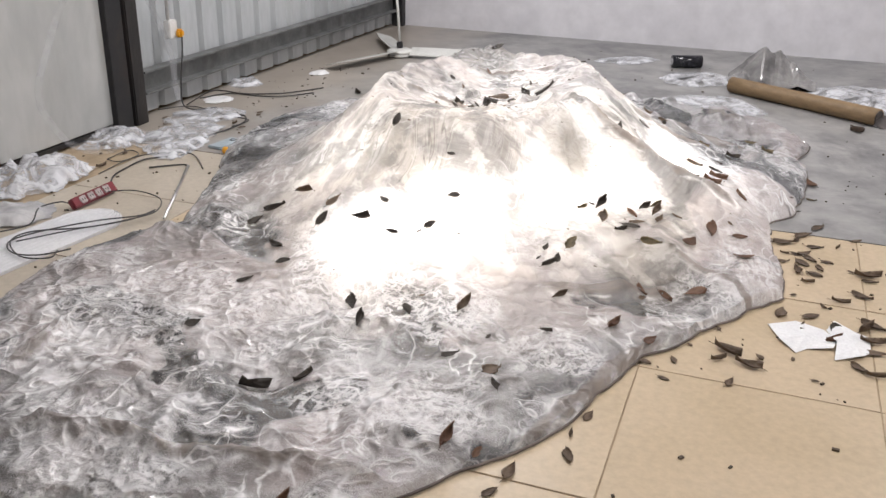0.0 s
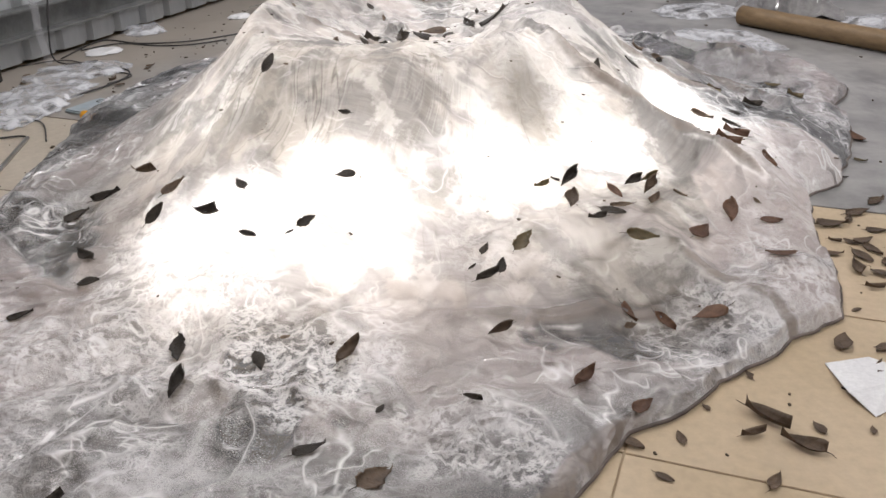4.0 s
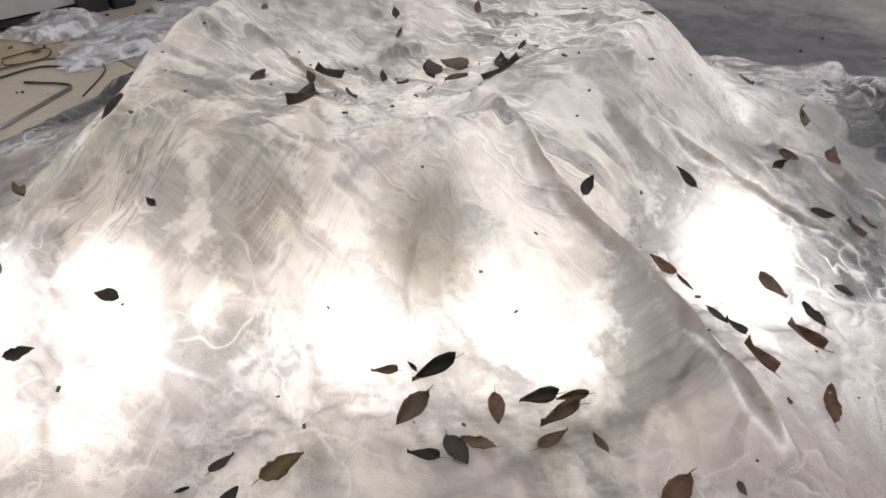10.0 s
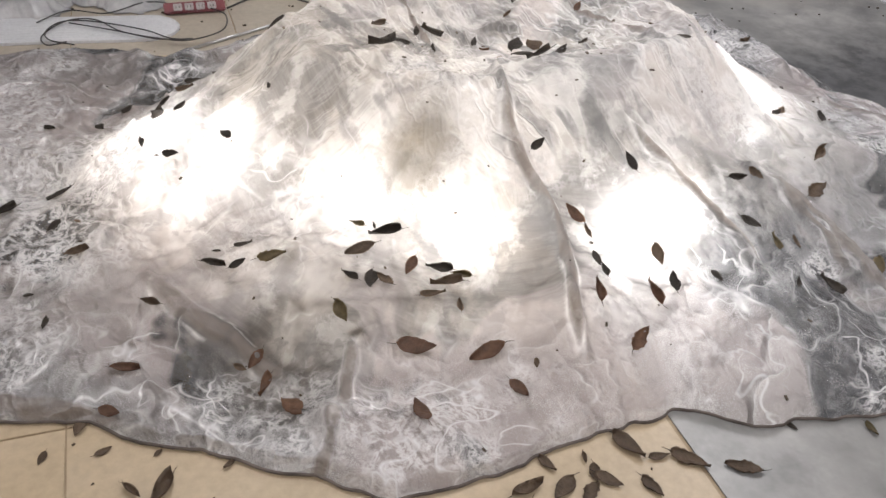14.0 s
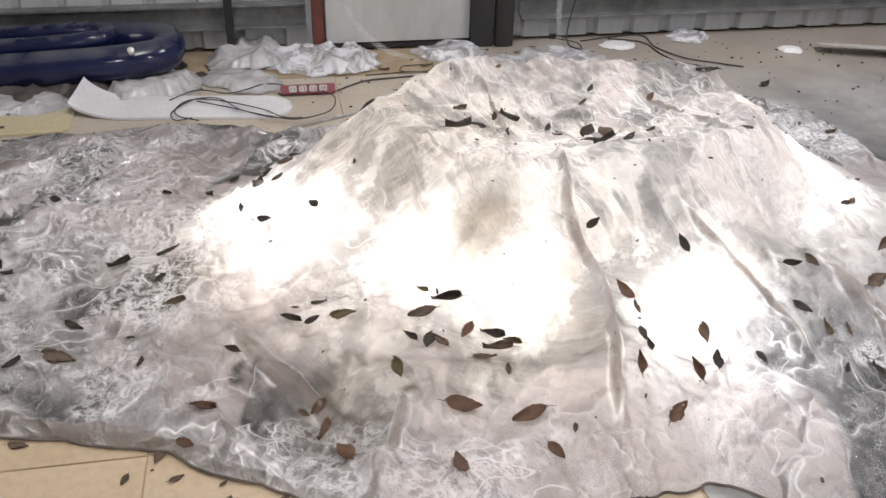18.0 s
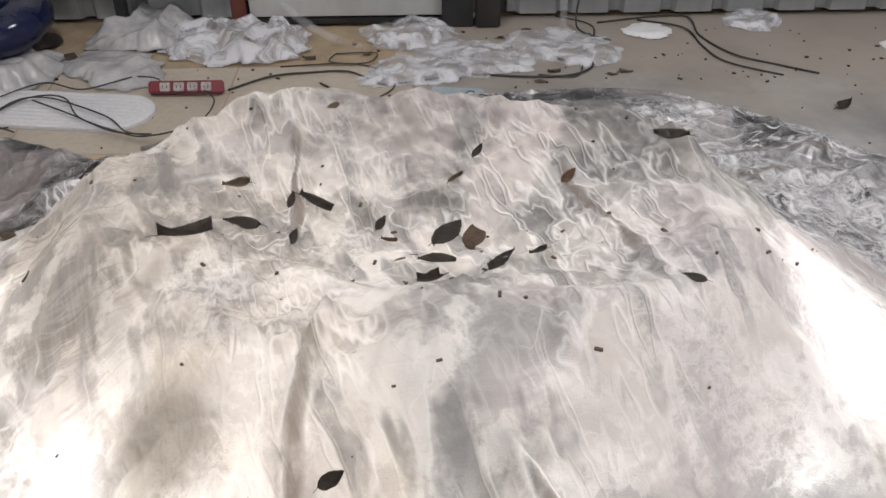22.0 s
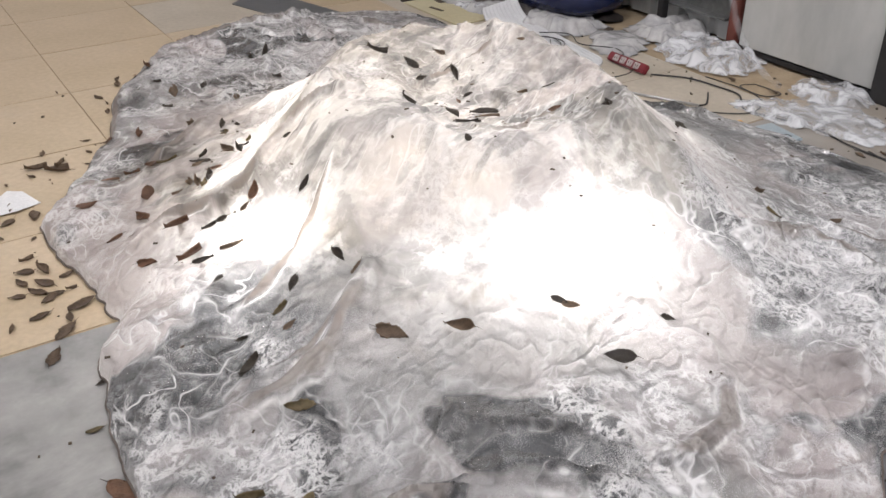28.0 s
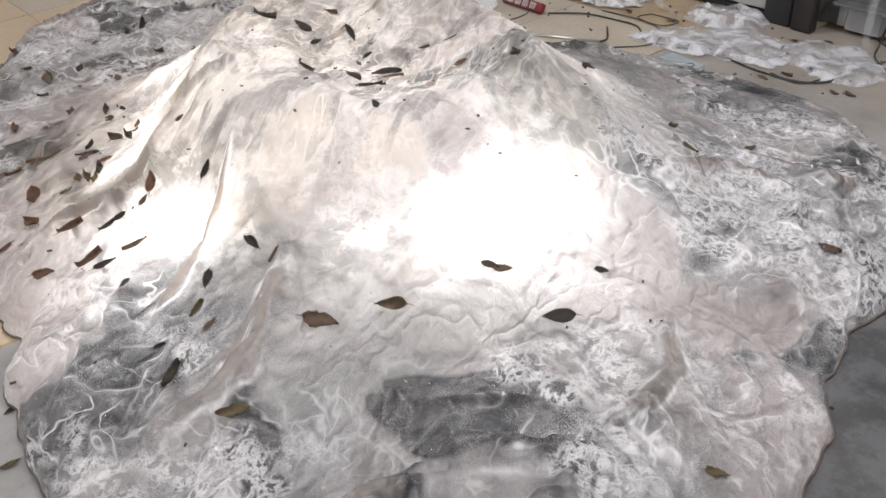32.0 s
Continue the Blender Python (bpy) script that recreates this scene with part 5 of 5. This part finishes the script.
def heap(w, d, h, seed, step=0.016):
    """A stiff sheet pushed up into a peaked tent with sharp folds."""
    nx, ny = int(w / step), int(d / step)
    gx, gy = np.meshgrid(np.linspace(-w / 2, w / 2, nx), np.linspace(-d / 2, d / 2, ny))
    z = np.zeros_like(gx)
    for px, py, ph, sx, sy in ((-0.08, 0.03, 1.0, 0.30, 0.30), (0.04, 0.04, 0.92, 0.34, 0.28), (0.20, -0.06, 0.35, 0.3, 0.3), (-0.22, -0.06, 0.3, 0.2, 0.25)):
        z = np.maximum(z, ph * (1 - np.abs(gx - px) / sx - 0.9 * np.abs(gy - py + 0.25 * (gx - px)) / sy))
    z = h * z + 0.05 * (0.25 + z) * facets(gx * 5, gy * 5, seed + 4) + 0.010 * facets(gx * 14, gy * 14, seed + 6)
    z = 0.004 + z - z.min()
    bm = bmesh.new()
    for dz, flip in ((0.0, False), (-0.003, True)):
        v = [[bm.verts.new((gx[j, i], gy[j, i], max(0.001, z[j, i] + dz))) for i in range(nx)] for j in range(ny)]
        for j in range(ny - 1):
            for i in range(nx - 1):
                q = (v[j][i], v[j][i + 1], v[j + 1][i + 1], v[j + 1][i])
                bm.faces.new(q[::-1] if flip else q)
    return bm


wrap = tagged(part("crumpled_wrapping", heap(0.68, 0.46, 0.27, 18), MAT_SILVER, smooth=False), "peaked heap of grey metallised wrapping behind the cardboard tube", "wrapping")
wrap.matrix_world = pose(2.66, 7.33, 0, 0, 0, -18)
film("plastic_film", [(1.82, 7.26), (1.99, 7.72), (2.3, 7.7), (2.4, 7.45), (2.1, 7.18)], 0.05, 19, MAT_CRINKLE, "crinkled clear plastic film by the cardboard tube", "plastic film")
film("plastic_film", [(2.9, 7.1), (3.2, 7.3), (3.7, 7.1), (3.55, 6.5), (3.2, 6.4), (2.95, 6.7)], 0.07, 20, MAT_CRINKLE, "crinkled clear plastic film on the concrete", "plastic film")
film("plastic_film", [(1.55, 6.4), (1.6, 6.75), (2.0, 6.85), (2.35, 6.6), (2.25, 6.3), (1.85, 6.22)], 0.045, 21, MAT_CLEAR, "thin clear plastic film lying flat by the mound", "plastic film")


def paper(outline, lift, label):
    """A torn sheet with angular folds: a fan of facets round a raised middle."""
    bm = bmesh.new()
    cx, cy = sum(p[0] for p in outline) / len(outline), sum(p[1] for p in outline) / len(outline)
    for dz in (0.0, -0.0015):
        mid = bm.verts.new((0, 0, lift + 0.003 + dz))
        ring = [bm.verts.new((x - cx, y - cy, 0.003 + (lift * 0.6 if k % 3 == 1 else 0) + dz)) for k, (x, y) in enumerate(outline)]
        for k in range(len(ring)):
            bm.faces.new((mid, ring[k], ring[(k + 1) % len(ring)]))
    ob = part("paper_sheet", bm, MAT_PAPER)
    ob.location = (cx, cy, 0)
    return tagged(ob, label, "paper", "torn papers")


paper([(1.25, 3.06), (1.36, 3.07), (1.45, 3.02), (1.47, 2.93), (1.42, 2.86), (1.33, 2.87), (1.28, 2.84), (1.25, 2.92)], 0.018, "torn white paper sheet lying under leaves")
paper([(1.40, 2.79), (1.45, 2.90), (1.46, 3.02), (1.52, 3.10), (1.55, 2.98), (1.60, 2.96), (1.55, 2.84), (1.50, 2.80)], 0.022, "folded white paper scrap lying under leaves")
paper([(1.10, 3.26), (1.15, 3.25), (1.17, 3.17), (1.14, 3.13)], 0.01, "small white paper scrap by the hem")

for pts in ([(-1.73, 4.32), (-1.59, 4.34), (-1.43, 4.24), (-1.39, 4.05), (-1.48, 3.95), (-1.65, 3.82), (-1.87, 3.77), (-1.91, 3.64), (-1.8, 3.49), (-1.67, 3.47), (-1.67, 3.56)],
            [(-1.40, 4.06), (-1.46, 3.98), (-1.61, 3.93), (-1.76, 3.82), (-1.89, 3.71), (-1.91, 3.61), (-1.84, 3.52), (-1.72, 3.5), (-1.62, 3.58)],
            [(-1.89, 3.65), (-1.69, 3.79), (-1.49, 3.93), (-1.4, 4.07)], [(-1.97, 3.52), (-2.04, 3.7), (-1.92, 3.85), (-1.96, 4.06), (-1.9, 4.16), (-1.83, 4.12)]):
    cable(pts, label="thin black cable looped over the foam strip", z=0.026)
cable([(-1.74, 4.42), (-1.8, 4.62), (-1.78, 4.81), (-1.72, 4.95), (-1.55, 5.05), (-1.52, 5.25), (-1.5, 5.45), (-1.39, 5.64), (-1.34, 5.84), (-1.38, 5.97), (-1.5, 6.0)], 0.0048, "black cable running from the power strip", z=0.001)
cable([(-1.9, 4.68), (-1.81, 4.97), (-1.68, 5.09), (-1.49, 5.07), (-1.36, 4.81)])
cable([(-1.84, 6.25), (-1.76, 6.68), (-1.51, 6.62), (-1.26, 6.63), (-1.11, 6.74), (-0.95, 6.85)], 0.0045)
cable([(-1.80, 6.45), (-1.62, 6.60), (-1.4, 6.56), (-1.2, 6.55), (-1.0, 6.7)], 0.0045)
cable([(-2.0, 6.1), (-1.79, 6.2), (-1.5, 5.99), (-1.32, 5.86), (-1.4, 5.71)])
cable([(-1.95, 4.95), (-1.88, 5.12), (-1.8, 5.05), (-1.86, 4.9), (-1.95, 4.95)], 0.003)
cable([(-1.24, 5.1), (-1.12, 5.06), (-0.98, 5.12)], 0.006, "short black lead of the yellow connector")

strip = thing("power_strip", pose(-1.785, 4.26, 0.023, 55, 0, 70.5), "dark red power strip with four white sockets", "power strip")
part("body", box(0.31, 0.055, 0.034, (0, 0, 0.018), 0.006), MAT_RED, strip)
for k in range(4):
    sock = part("socket", box(0.044, 0.038, 0.006, (-0.085 + 0.057 * k, 0, 0.0365), 0.003), MAT_DULL_SOCKET, strip, "dull white socket")
    for dx in (-0.008, 0.008):
        part("slot", box(0.003, 0.012, 0.002, (-0.085 + 0.057 * k + dx, 0, 0.0405)), MAT_RUBBER, sock)
foam = thing("foam_strip", Matrix(), "ribbed white foam strip with a rounded end, one end curled up", "foam strip")
bm = bmesh.new()
spine = smooth_line([(-2.16, 3.08, 0), (-2.02, 3.3, 0), (-1.9, 3.55, 0), (-1.76, 3.82, 0), (-1.62, 4.1, 0)], 10)
rows = []
for k, p in enumerate(spine):
    u = k / (len(spine) - 1)
    half = 0.155 * min(1, math.sqrt(max(0.02, (1 - u) * 9))) * (0.8 + 0.2 * min(1, u * 4))
    d = (spine[min(k + 1, len(spine) - 1)] - spine[max(k - 1, 0)]).normalized()
    n = Vector((-d.y, d.x, 0))
    lift = 0.09 * max(0, 1 - u * 4) ** 2
    ring = []
    for j in range(21):
        t = j / 10 - 1
        ring.append(bm.verts.new(p + n * half * t + Vector((0, 0, 0.016 + lift * (1 + 0.3 * t) + (0.003 if j % 2 else 0)))))
    for j in range(20, -1, -1):
        t = j / 10 - 1
        ring.append(bm.verts.new(p + n * half * t + Vector((0, 0, 0.002 + lift * (1 + 0.3 * t)))))
    rows.append(ring)
for a, b in zip(rows, rows[1:]):
    for j in range(len(a)):
        bm.faces.new((a[j], a[(j + 1) % len(a)], b[(j + 1) % len(a)], b[j]))
bm.faces.new(rows[0])
bm.faces.new(rows[-1])
bmesh.ops.recalc_face_normals(bm, faces=bm.faces)
part("sheet", bm, MAT_FOAM, foam)

rod = thing("steel_rod", Matrix(), "thin bright steel rod with a bent end on the floor", "rod")
part("shaft", sweep([(-1.345, 4.02, 0.01), (-1.45, 4.84, 0.01)], 0.008, 8), MAT_CHROME, rod, smooth=True)
part("bend", sweep(smooth_line([(-1.45, 4.84, 0.01), (-1.5, 4.86, 0.01), (-1.66, 4.80, 0.008)], 4), 0.005, 6), MAT_RUBBER, rod, "dark bent end", True)
plug = thing("yellow_connector", pose(-1.285, 5.11, 0, 0, 0, -20), "orange-yellow plastic connector with a black lead", "connector")
part("head", sweep([(-0.035, 0, 0.02), (-0.025, 0, 0.02), (0.02, 0, 0.02), (0.03, 0, 0.02)], 0.02, 10, taper=lambda t: 0.75 + 0.5 * math.sin(math.pi * t)), MAT_YELLOW, plug, smooth=True)
part("collar", sweep([(0.03, 0, 0.015), (0.07, 0, 0.012)], 0.011, 8), MAT_RUBBER, plug, smooth=True)
pouch = thing("plastic_pouch", pose(-1.34, 5.3, 0, 0, 0, 62), "flat pale blue plastic pouch with a dark ring mark", "pouch")
part("body", box(0.22, 0.11, 0.016, (0, 0, 0.009), 0.006), MAT_BLUE_PACK, pouch)
part("ring_mark", sweep([(0.06 + 0.018 * math.cos(a), 0.018 * math.sin(a), 0.0175) for a in (math.tau * k / 14 for k in range(14))], 0.003, 5, closed=True), MAT_RUBBER, pouch, "dark printed ring")

# cardboard tube and black roll by the white wall
tube = thing("cardboard_tube", Matrix(), "long brown cardboard tube lying on the concrete", "tube")
part("shell", sweep([(2.25, 7.03, 0.062), (2.35, 6.90, 0.062), (2.94, 6.12, 0.062), (2.98, 6.06, 0.062)], 0.06, 24), MAT_CARD, tube, smooth=True)
part("core", sweep([(2.97, 6.075, 0.062), (2.985, 6.055, 0.062)], 0.048, 20), MAT_DARK_TARP, tube, "dark hollow end")
film("torn_wrap", [(2.96, 6.0), (2.98, 6.14), (3.1, 6.16), (3.1, 6.02)], 0.10, 31, MAT_DARK_TARP, "scrap of dark torn wrap at the tube's end", "scrap", 0.015, 9)
roll = thing("tape_roll", pose(2.12, 7.96, 0, 0, 0, 4), "short black roll of wrapped film on the concrete", "roll")
part("body", sweep([(-0.13, 0, 0.056), (0.13, 0, 0.056)], 0.055, 20), MAT_BLACK_PLASTIC, roll, smooth=True)
part("end_cap", sweep([(-0.14, 0, 0.056), (-0.13, 0, 0.056)], 0.03, 14), MAT_FILM_GREY, roll, "grey end")
block = thing("dark_chip", pose(2.79, 5.93, 0, 0, 0, -20), "small dark piece of broken wood on the concrete", "chip")
part("body", box(0.09, 0.035, 0.03, (0, 0, 0.0155), 0.006), MAT_OLD_WOOD, block)

# ceiling fan laid on the floor
fan = thing("ceiling_fan", pose(-0.43, 8.21, 0, 0, 0, 0), "dusty off-white ceiling fan lying on the concrete", "ceiling fan")
bm = bmesh.new()
rings = []
for r, z in ((0.02, 0.0), (0.09, 0.0), (0.115, 0.012), (0.118, 0.026), (0.108, 0.03), (0.108, 0.036), (0.118, 0.04), (0.112, 0.058), (0.085, 0.07), (0.03, 0.075)):
    rings.append([bm.verts.new((r * math.cos(a), r * math.sin(a), z + 0.002)) for a in (math.tau * k / 28 for k in range(28))])
for a, b in zip(rings, rings[1:]):
    for k in range(28):
        bm.faces.new((a[k], a[(k + 1) % 28], b[(k + 1) % 28], b[k]))
bm.faces.new(rings[-1])
bm.faces.new(rings[0][::-1])
bmesh.ops.recalc_face_normals(bm, faces=bm.faces)
part("motor", bm, MAT_FAN, fan, smooth=True)
part("collar", box(0.055, 0.05, 0.06, (0, 0, 0.105), 0.008), MAT_BLACK_STEEL, fan, "dark mounting collar")
part("down_rod", sweep([(0, 0, 0.12), (-0.02, 0.04, 0.42), (-0.06, 0.10, 0.74)], 0.012, 10), MAT_FAN, fan, smooth=True)
for turn_deg in (231, 104, -9):
    bm = bmesh.new()
    rows = []
    for k in range(9):
        u = k / 8
        x = 0.10 + 0.76 * u
        half = 0.055 + 0.035 * math.sin(math.pi * min(1, 0.25 + 0.6 * u))
        rows.append([bm.verts.new((x, half * s, 0.052 + 0.02 * s + dz)) for s in (-1, 1) for dz in ((-0.004, 0.004) if s < 0 else (0.004, -0.004))])
    for a, b in zip(rows, rows[1:]):
        for j in range(4):
            bm.faces.new((a[j], a[(j + 1) % 4], b[(j + 1) % 4], b[j]))
    bm.faces.new(rows[0][::-1])
    bm.faces.new(rows[-1])
    bmesh.ops.recalc_face_normals(bm, faces=bm.faces)
    bmesh.ops.rotate(bm, verts=bm.verts, cent=(0, 0, 0), matrix=Matrix.Rotation(radians(turn_deg), 3, "Z"))
    part("blade", bm, MAT_FAN, fan)

# socket, conduit and lead on the metal wall
outlet = thing("wall_socket", room_pose(0.045, 4.06), "white wall socket with conduit and a yellow plug", "socket")
part("box", box(0.05, 0.09, 0.12, (0.0, 0, 0.545), 0.006), MAT_WHITE_PLASTIC, outlet)
part("conduit", sweep([(0.0, -0.02, 0.605), (0.0, -0.02, CEILING - 0.05)], 0.012, 10), MAT_WHITE_PLASTIC, outlet, smooth=True)
pl = part("plug", box(0.05, 0.05, 0.055, (0.045, 0.035, 0.515), 0.012), MAT_YELLOW, outlet, "yellow plug")
part("lead", sweep(smooth_line([(0.06, 0.035, 0.49), (0.06, 0.025, 0.4), (0.06, -0.02, 0.2), (0.07, -0.04, 0.05), (0.14, -0.02, 0.008), (0.25, 0.1, 0.006)], 6), 0.005, 6), MAT_RUBBER, outlet, smooth=True)
hose = thing("clear_hose", Matrix(), "wide loop of clear plastic tubing hanging before the post", "hose")
part("tubing", sweep(smooth_line([room(0.14, 4.16, 0.02), room(0.12, 4.17, 0.2), room(0.12, 4.18, 0.4), room(0.13, 4.33, 0.7), room(0.18, 4.6, 1.0), room(0.25, 4.95, 1.12), room(0.29, 5.25, 0.94),
     room(0.30, 5.47, 0.66), room(0.30, 5.58, 0.42), room(0.30, 5.47, 0.2), room(0.31, 5.30, 0.06), room(0.36, 5.12, 0.022)], 8), 0.02, 12), MAT_HOSE, hose, smooth=True)

# inflatable boat by the metal wall
boat = thing("inflatable_boat", room_pose(0.36, 7.30, 0.03, 90, 0, -2), "navy blue inflatable boat with dusty rims on the rubbish", "boat")


def oval(length, width, z, n=48, power=2.6):
    pts = []
    for k in range(n):
        a = math.tau * k / n
        c, s = math.cos(a), math.sin(a)
        pts.append((length / 2 * math.copysign(abs(c) ** (2 / power), c), width / 2 * math.copysign(abs(s) ** (2 / power), s), z))
    return pts


part("outer_tube", sweep(oval(1.36, 0.46, 0.11, power=3.4), 0.10, 18, closed=True), MAT_NAVY, boat, smooth=True)
part("inner_tube", sweep([(x - 0.14, y + 0.02, z) for x, y, z in oval(0.98, 0.24, 0.20, power=3.0)], 0.055, 16, closed=True), MAT_NAVY, boat, smooth=True)
part("floor_sheet", prism([(x, y) for x, y, _ in oval(1.34, 0.44, 0)], 0.05, 0.062), MAT_NAVY, boat)
part("valve", sweep([(0.52, -0.3, 0.19), (0.52, -0.315, 0.215)], 0.018, 10), MAT_WHITE_PLASTIC, boat, "pale valve cap", True)
pole = thing("steel_pole", room_pose(0.12, 6.27), "thin dark green steel pole standing by the metal wall", "pole")
part("shaft", box(0.05, 0.05, CEILING - 0.02, (0, 0, CEILING / 2), 0.004), MAT_BLACK_STEEL, pole)
part("foot", box(0.11, 0.11, 0.012, (0, 0, 0.007), 0.002), MAT_BLACK_STEEL, pole)
plank = thing("plank", Matrix(), "short pale plank propped on the rubbish by the boat", "plank")
part("board", prism([(-2.86, 1.98), (-2.80, 2.03), (-2.60, 2.42), (-2.52, 2.44), (-2.58, 2.30), (-2.74, 1.94)], 0.03, 0.052), MAT_OLD_PINE, plank)
film("foam_chunk", [(-2.42, 3.56), (-2.40, 3.70), (-2.30, 3.72), (-2.28, 3.6), (-2.34, 3.54)], 0.10, 41, MAT_FOAM, "broken white foam chunk by the boat", "foam", 0.012, 5)
film("plastic_film", [(-2.42, 2.66), (-2.36, 2.92), (-2.2, 2.98), (-2.16, 2.8), (-2.28, 2.62)], 0.085, 42, MAT_FILM, "crumpled milky film before the boat", "plastic film")
film("foam_sheet", [(-2.36, 3.02), (-2.28, 3.4), (-2.16, 3.42), (-2.14, 3.2), (-2.22, 2.98)], 0.03, 43, MAT_FOAM, "flat dirty foam sheet before the boat", "foam", 0.016, 3)
film("dark_rag", [(-2.55, 2.9), (-2.5, 3.35), (-2.36, 3.4), (-2.34, 3.1), (-2.42, 2.85)], 0.12, 44, MAT_DARK_TARP, "dark crumpled rag under the boat", "rag")
for k, (px, py, w, d, turn_deg) in enumerate(((-2.30, 2.42, 0.16, 0.05, 20), (-2.22, 2.52, 0.09, 0.05, 70), (-2.12, 2.30, 0.10, 0.04, -30), (-2.46, 2.30, 0.2, 0.07, 50), (-2.05, 2.62, 0.14, 0.03, 80), (-2.33, 3.82, 0.12, 0.05, 10))):
    chip = tagged(part("wood_chip", box(w, d, 0.012, (0, 0, 0.007), 0.003), MAT_OLD_WOOD), "dark splinter of wood on the tiles", "chip", "wood chips")
    chip.matrix_world = pose(px, py, 0, 0, 0, turn_deg)

# leaning slotted angles, column, board
rack = thing("slotted_angles", Matrix(), "brown slotted steel angles leaning on the metal wall", "steel angles")
for s0, tilt in ((8.72, 0.0), (8.52, 0.06), (8.36, 0.0), (8.14, 0.10), (8.26, 0.22)):
    foot, head = room(0.34, s0, 0.0), room(0.06, s0 - 0.5 - tilt, 1.6)
    d = (head - foot)
    m = Matrix.Translation(foot) @ d.to_track_quat("Z", "Y").to_matrix().to_4x4()
    bm = box(0.07, 0.004, d.length, (0, 0, d.length / 2))
    box(0.004, 0.05, d.length, (-0.035, 0.027, d.length / 2), bm=bm)
    bmesh.ops.transform(bm, matrix=m, verts=bm.verts)
    bar = part("angle", bm, MAT_SLOT_STEEL, rack)
    bm = bmesh.new()
    for k in range(14):
        box(0.012, 0.007, 0.03, (0.005, 0, 0.06 + 0.12 * k), bm=bm)
    bmesh.ops.transform(bm, matrix=m, verts=bm.verts)
    part("slots", bm, MAT_RUBBER, bar, "dark slots")
column = thing("column", pose(-3.02, 1.50, 0, 0, 0, TURN_ROOM), "white plastered column", "column", kind="structure")
part("shaft", box(0.36, 0.36, CEILING, (0, 0, CEILING / 2), 0.006), MAT_PLASTER, column)
board = thing("pale_board", Matrix(), "thin pale yellow board lying on the tiles", "board")
part("sheet", prism([(-2.05, 2.32), (-2.35, 2.44), (-2.19, 3.04), (-2.14, 3.06), (-1.86, 2.97), (-1.85, 2.92)], 0.002, 0.010), MAT_MAT, board)
dark_mat = thing("dark_mat", Matrix(), "dark grey strip of floor covering partly under the cloth", "mat")
part("sheet", prism([(-1.69, 1.2), (-1.29, 1.35), (-1.24, 2.25), (-1.6, 2.2)], 0.002, 0.006), MAT_TILE_DARK, dark_mat)

# crumbs and grit
grit = random.Random(8)
bm = bmesh.new()
for k in range(420):
    zone = grit.random()
    if zone < 0.45:
        p = room(grit.uniform(0.15, 1.5), grit.uniform(2.0, 6.6))
    elif zone < 0.75:
        p = Vector((grit.uniform(0.4, 2.6), grit.uniform(2.0, 5.0), 0))
    else:
        p = room(grit.uniform(0.5, 5), grit.uniform(0.5, 4.5))
    if on_cloth(p.x, p.y):
        continue
    s = grit.uniform(0.003, 0.011)
    box(s * grit.uniform(0.8, 2.2), s, s * 0.6, (p.x, p.y, s * 0.3 + 0.001), turn=Matrix.Rotation(grit.uniform(0, 3), 4, "Z"), bm=bm)
tagged(part("floor_grit", bm, MAT_BITS), "brown leaf crumbs and grit scattered on the floor", "debris", kind="stuff")
bm = bmesh.new()
for k in range(150):
    a, r = grit.uniform(0, math.tau), grit.uniform(0.1, 1.7)
    x, y = CX + r * math.cos(a), CY + r * math.sin(a)
    if not on_cloth(x, y):
        continue
    s = grit.uniform(0.002, 0.007)
    box(s * grit.uniform(0.8, 2.5), s, s * 0.6, (x, y, float(cover(x, y)) + s * 0.3 + 0.001), turn=Matrix.Rotation(grit.uniform(0, 3), 4, "Z"), bm=bm)
tagged(part("cloth_grit", bm, MAT_BITS), "dark leaf crumbs scattered on the cloth", "debris", kind="stuff")

# tube fittings on the ceiling
for tv, ts, _ in TUBE_PLACES:
    fit_ob = thing("tube_fitting", room_pose(tv, ts, 0), "white fluorescent tube fitting on the ceiling", "ceiling lamp", "ceiling lamps")
    part("housing", box(1.25, 0.16, 0.06, (0, 0, CEILING - 0.035), 0.006), MAT_WHITE_PLASTIC, fit_ob)

# ---- floor tiles, last ----
TILE = 0.777
tile_mesh = {}
for kind_name, mat in (("tan", MAT_TILE), ("pale", MAT_TILE_PALE), ("dark", MAT_TILE_DARK)):
    bm = box(TILE - 0.005, TILE - 0.005, 0.03, (0, 0, -0.015), 0.0015)
    tile_mesh[kind_name] = bpy.data.meshes.new("tile")
    bm.to_mesh(tile_mesh[kind_name])
    bm.free()
    tile_mesh[kind_name].materials.append(mat)
for i in range(11):
    for j in range(9):
        v, s = 3.64 - 4 * TILE + (i - 0.5) * TILE, 4.89 + (j + 0.5) * TILE
        if v - TILE / 2 < 0 or v + TILE / 2 > 8.8:
            continue
        sort = "pale" if i < 2 or (i + 3 * j) % 11 == 4 and j > 3 else "tan"
        t = new("tile", tile_mesh[sort])
        t.parent = floor
        t.location = (v, -s, random.uniform(-0.001, 0.001))
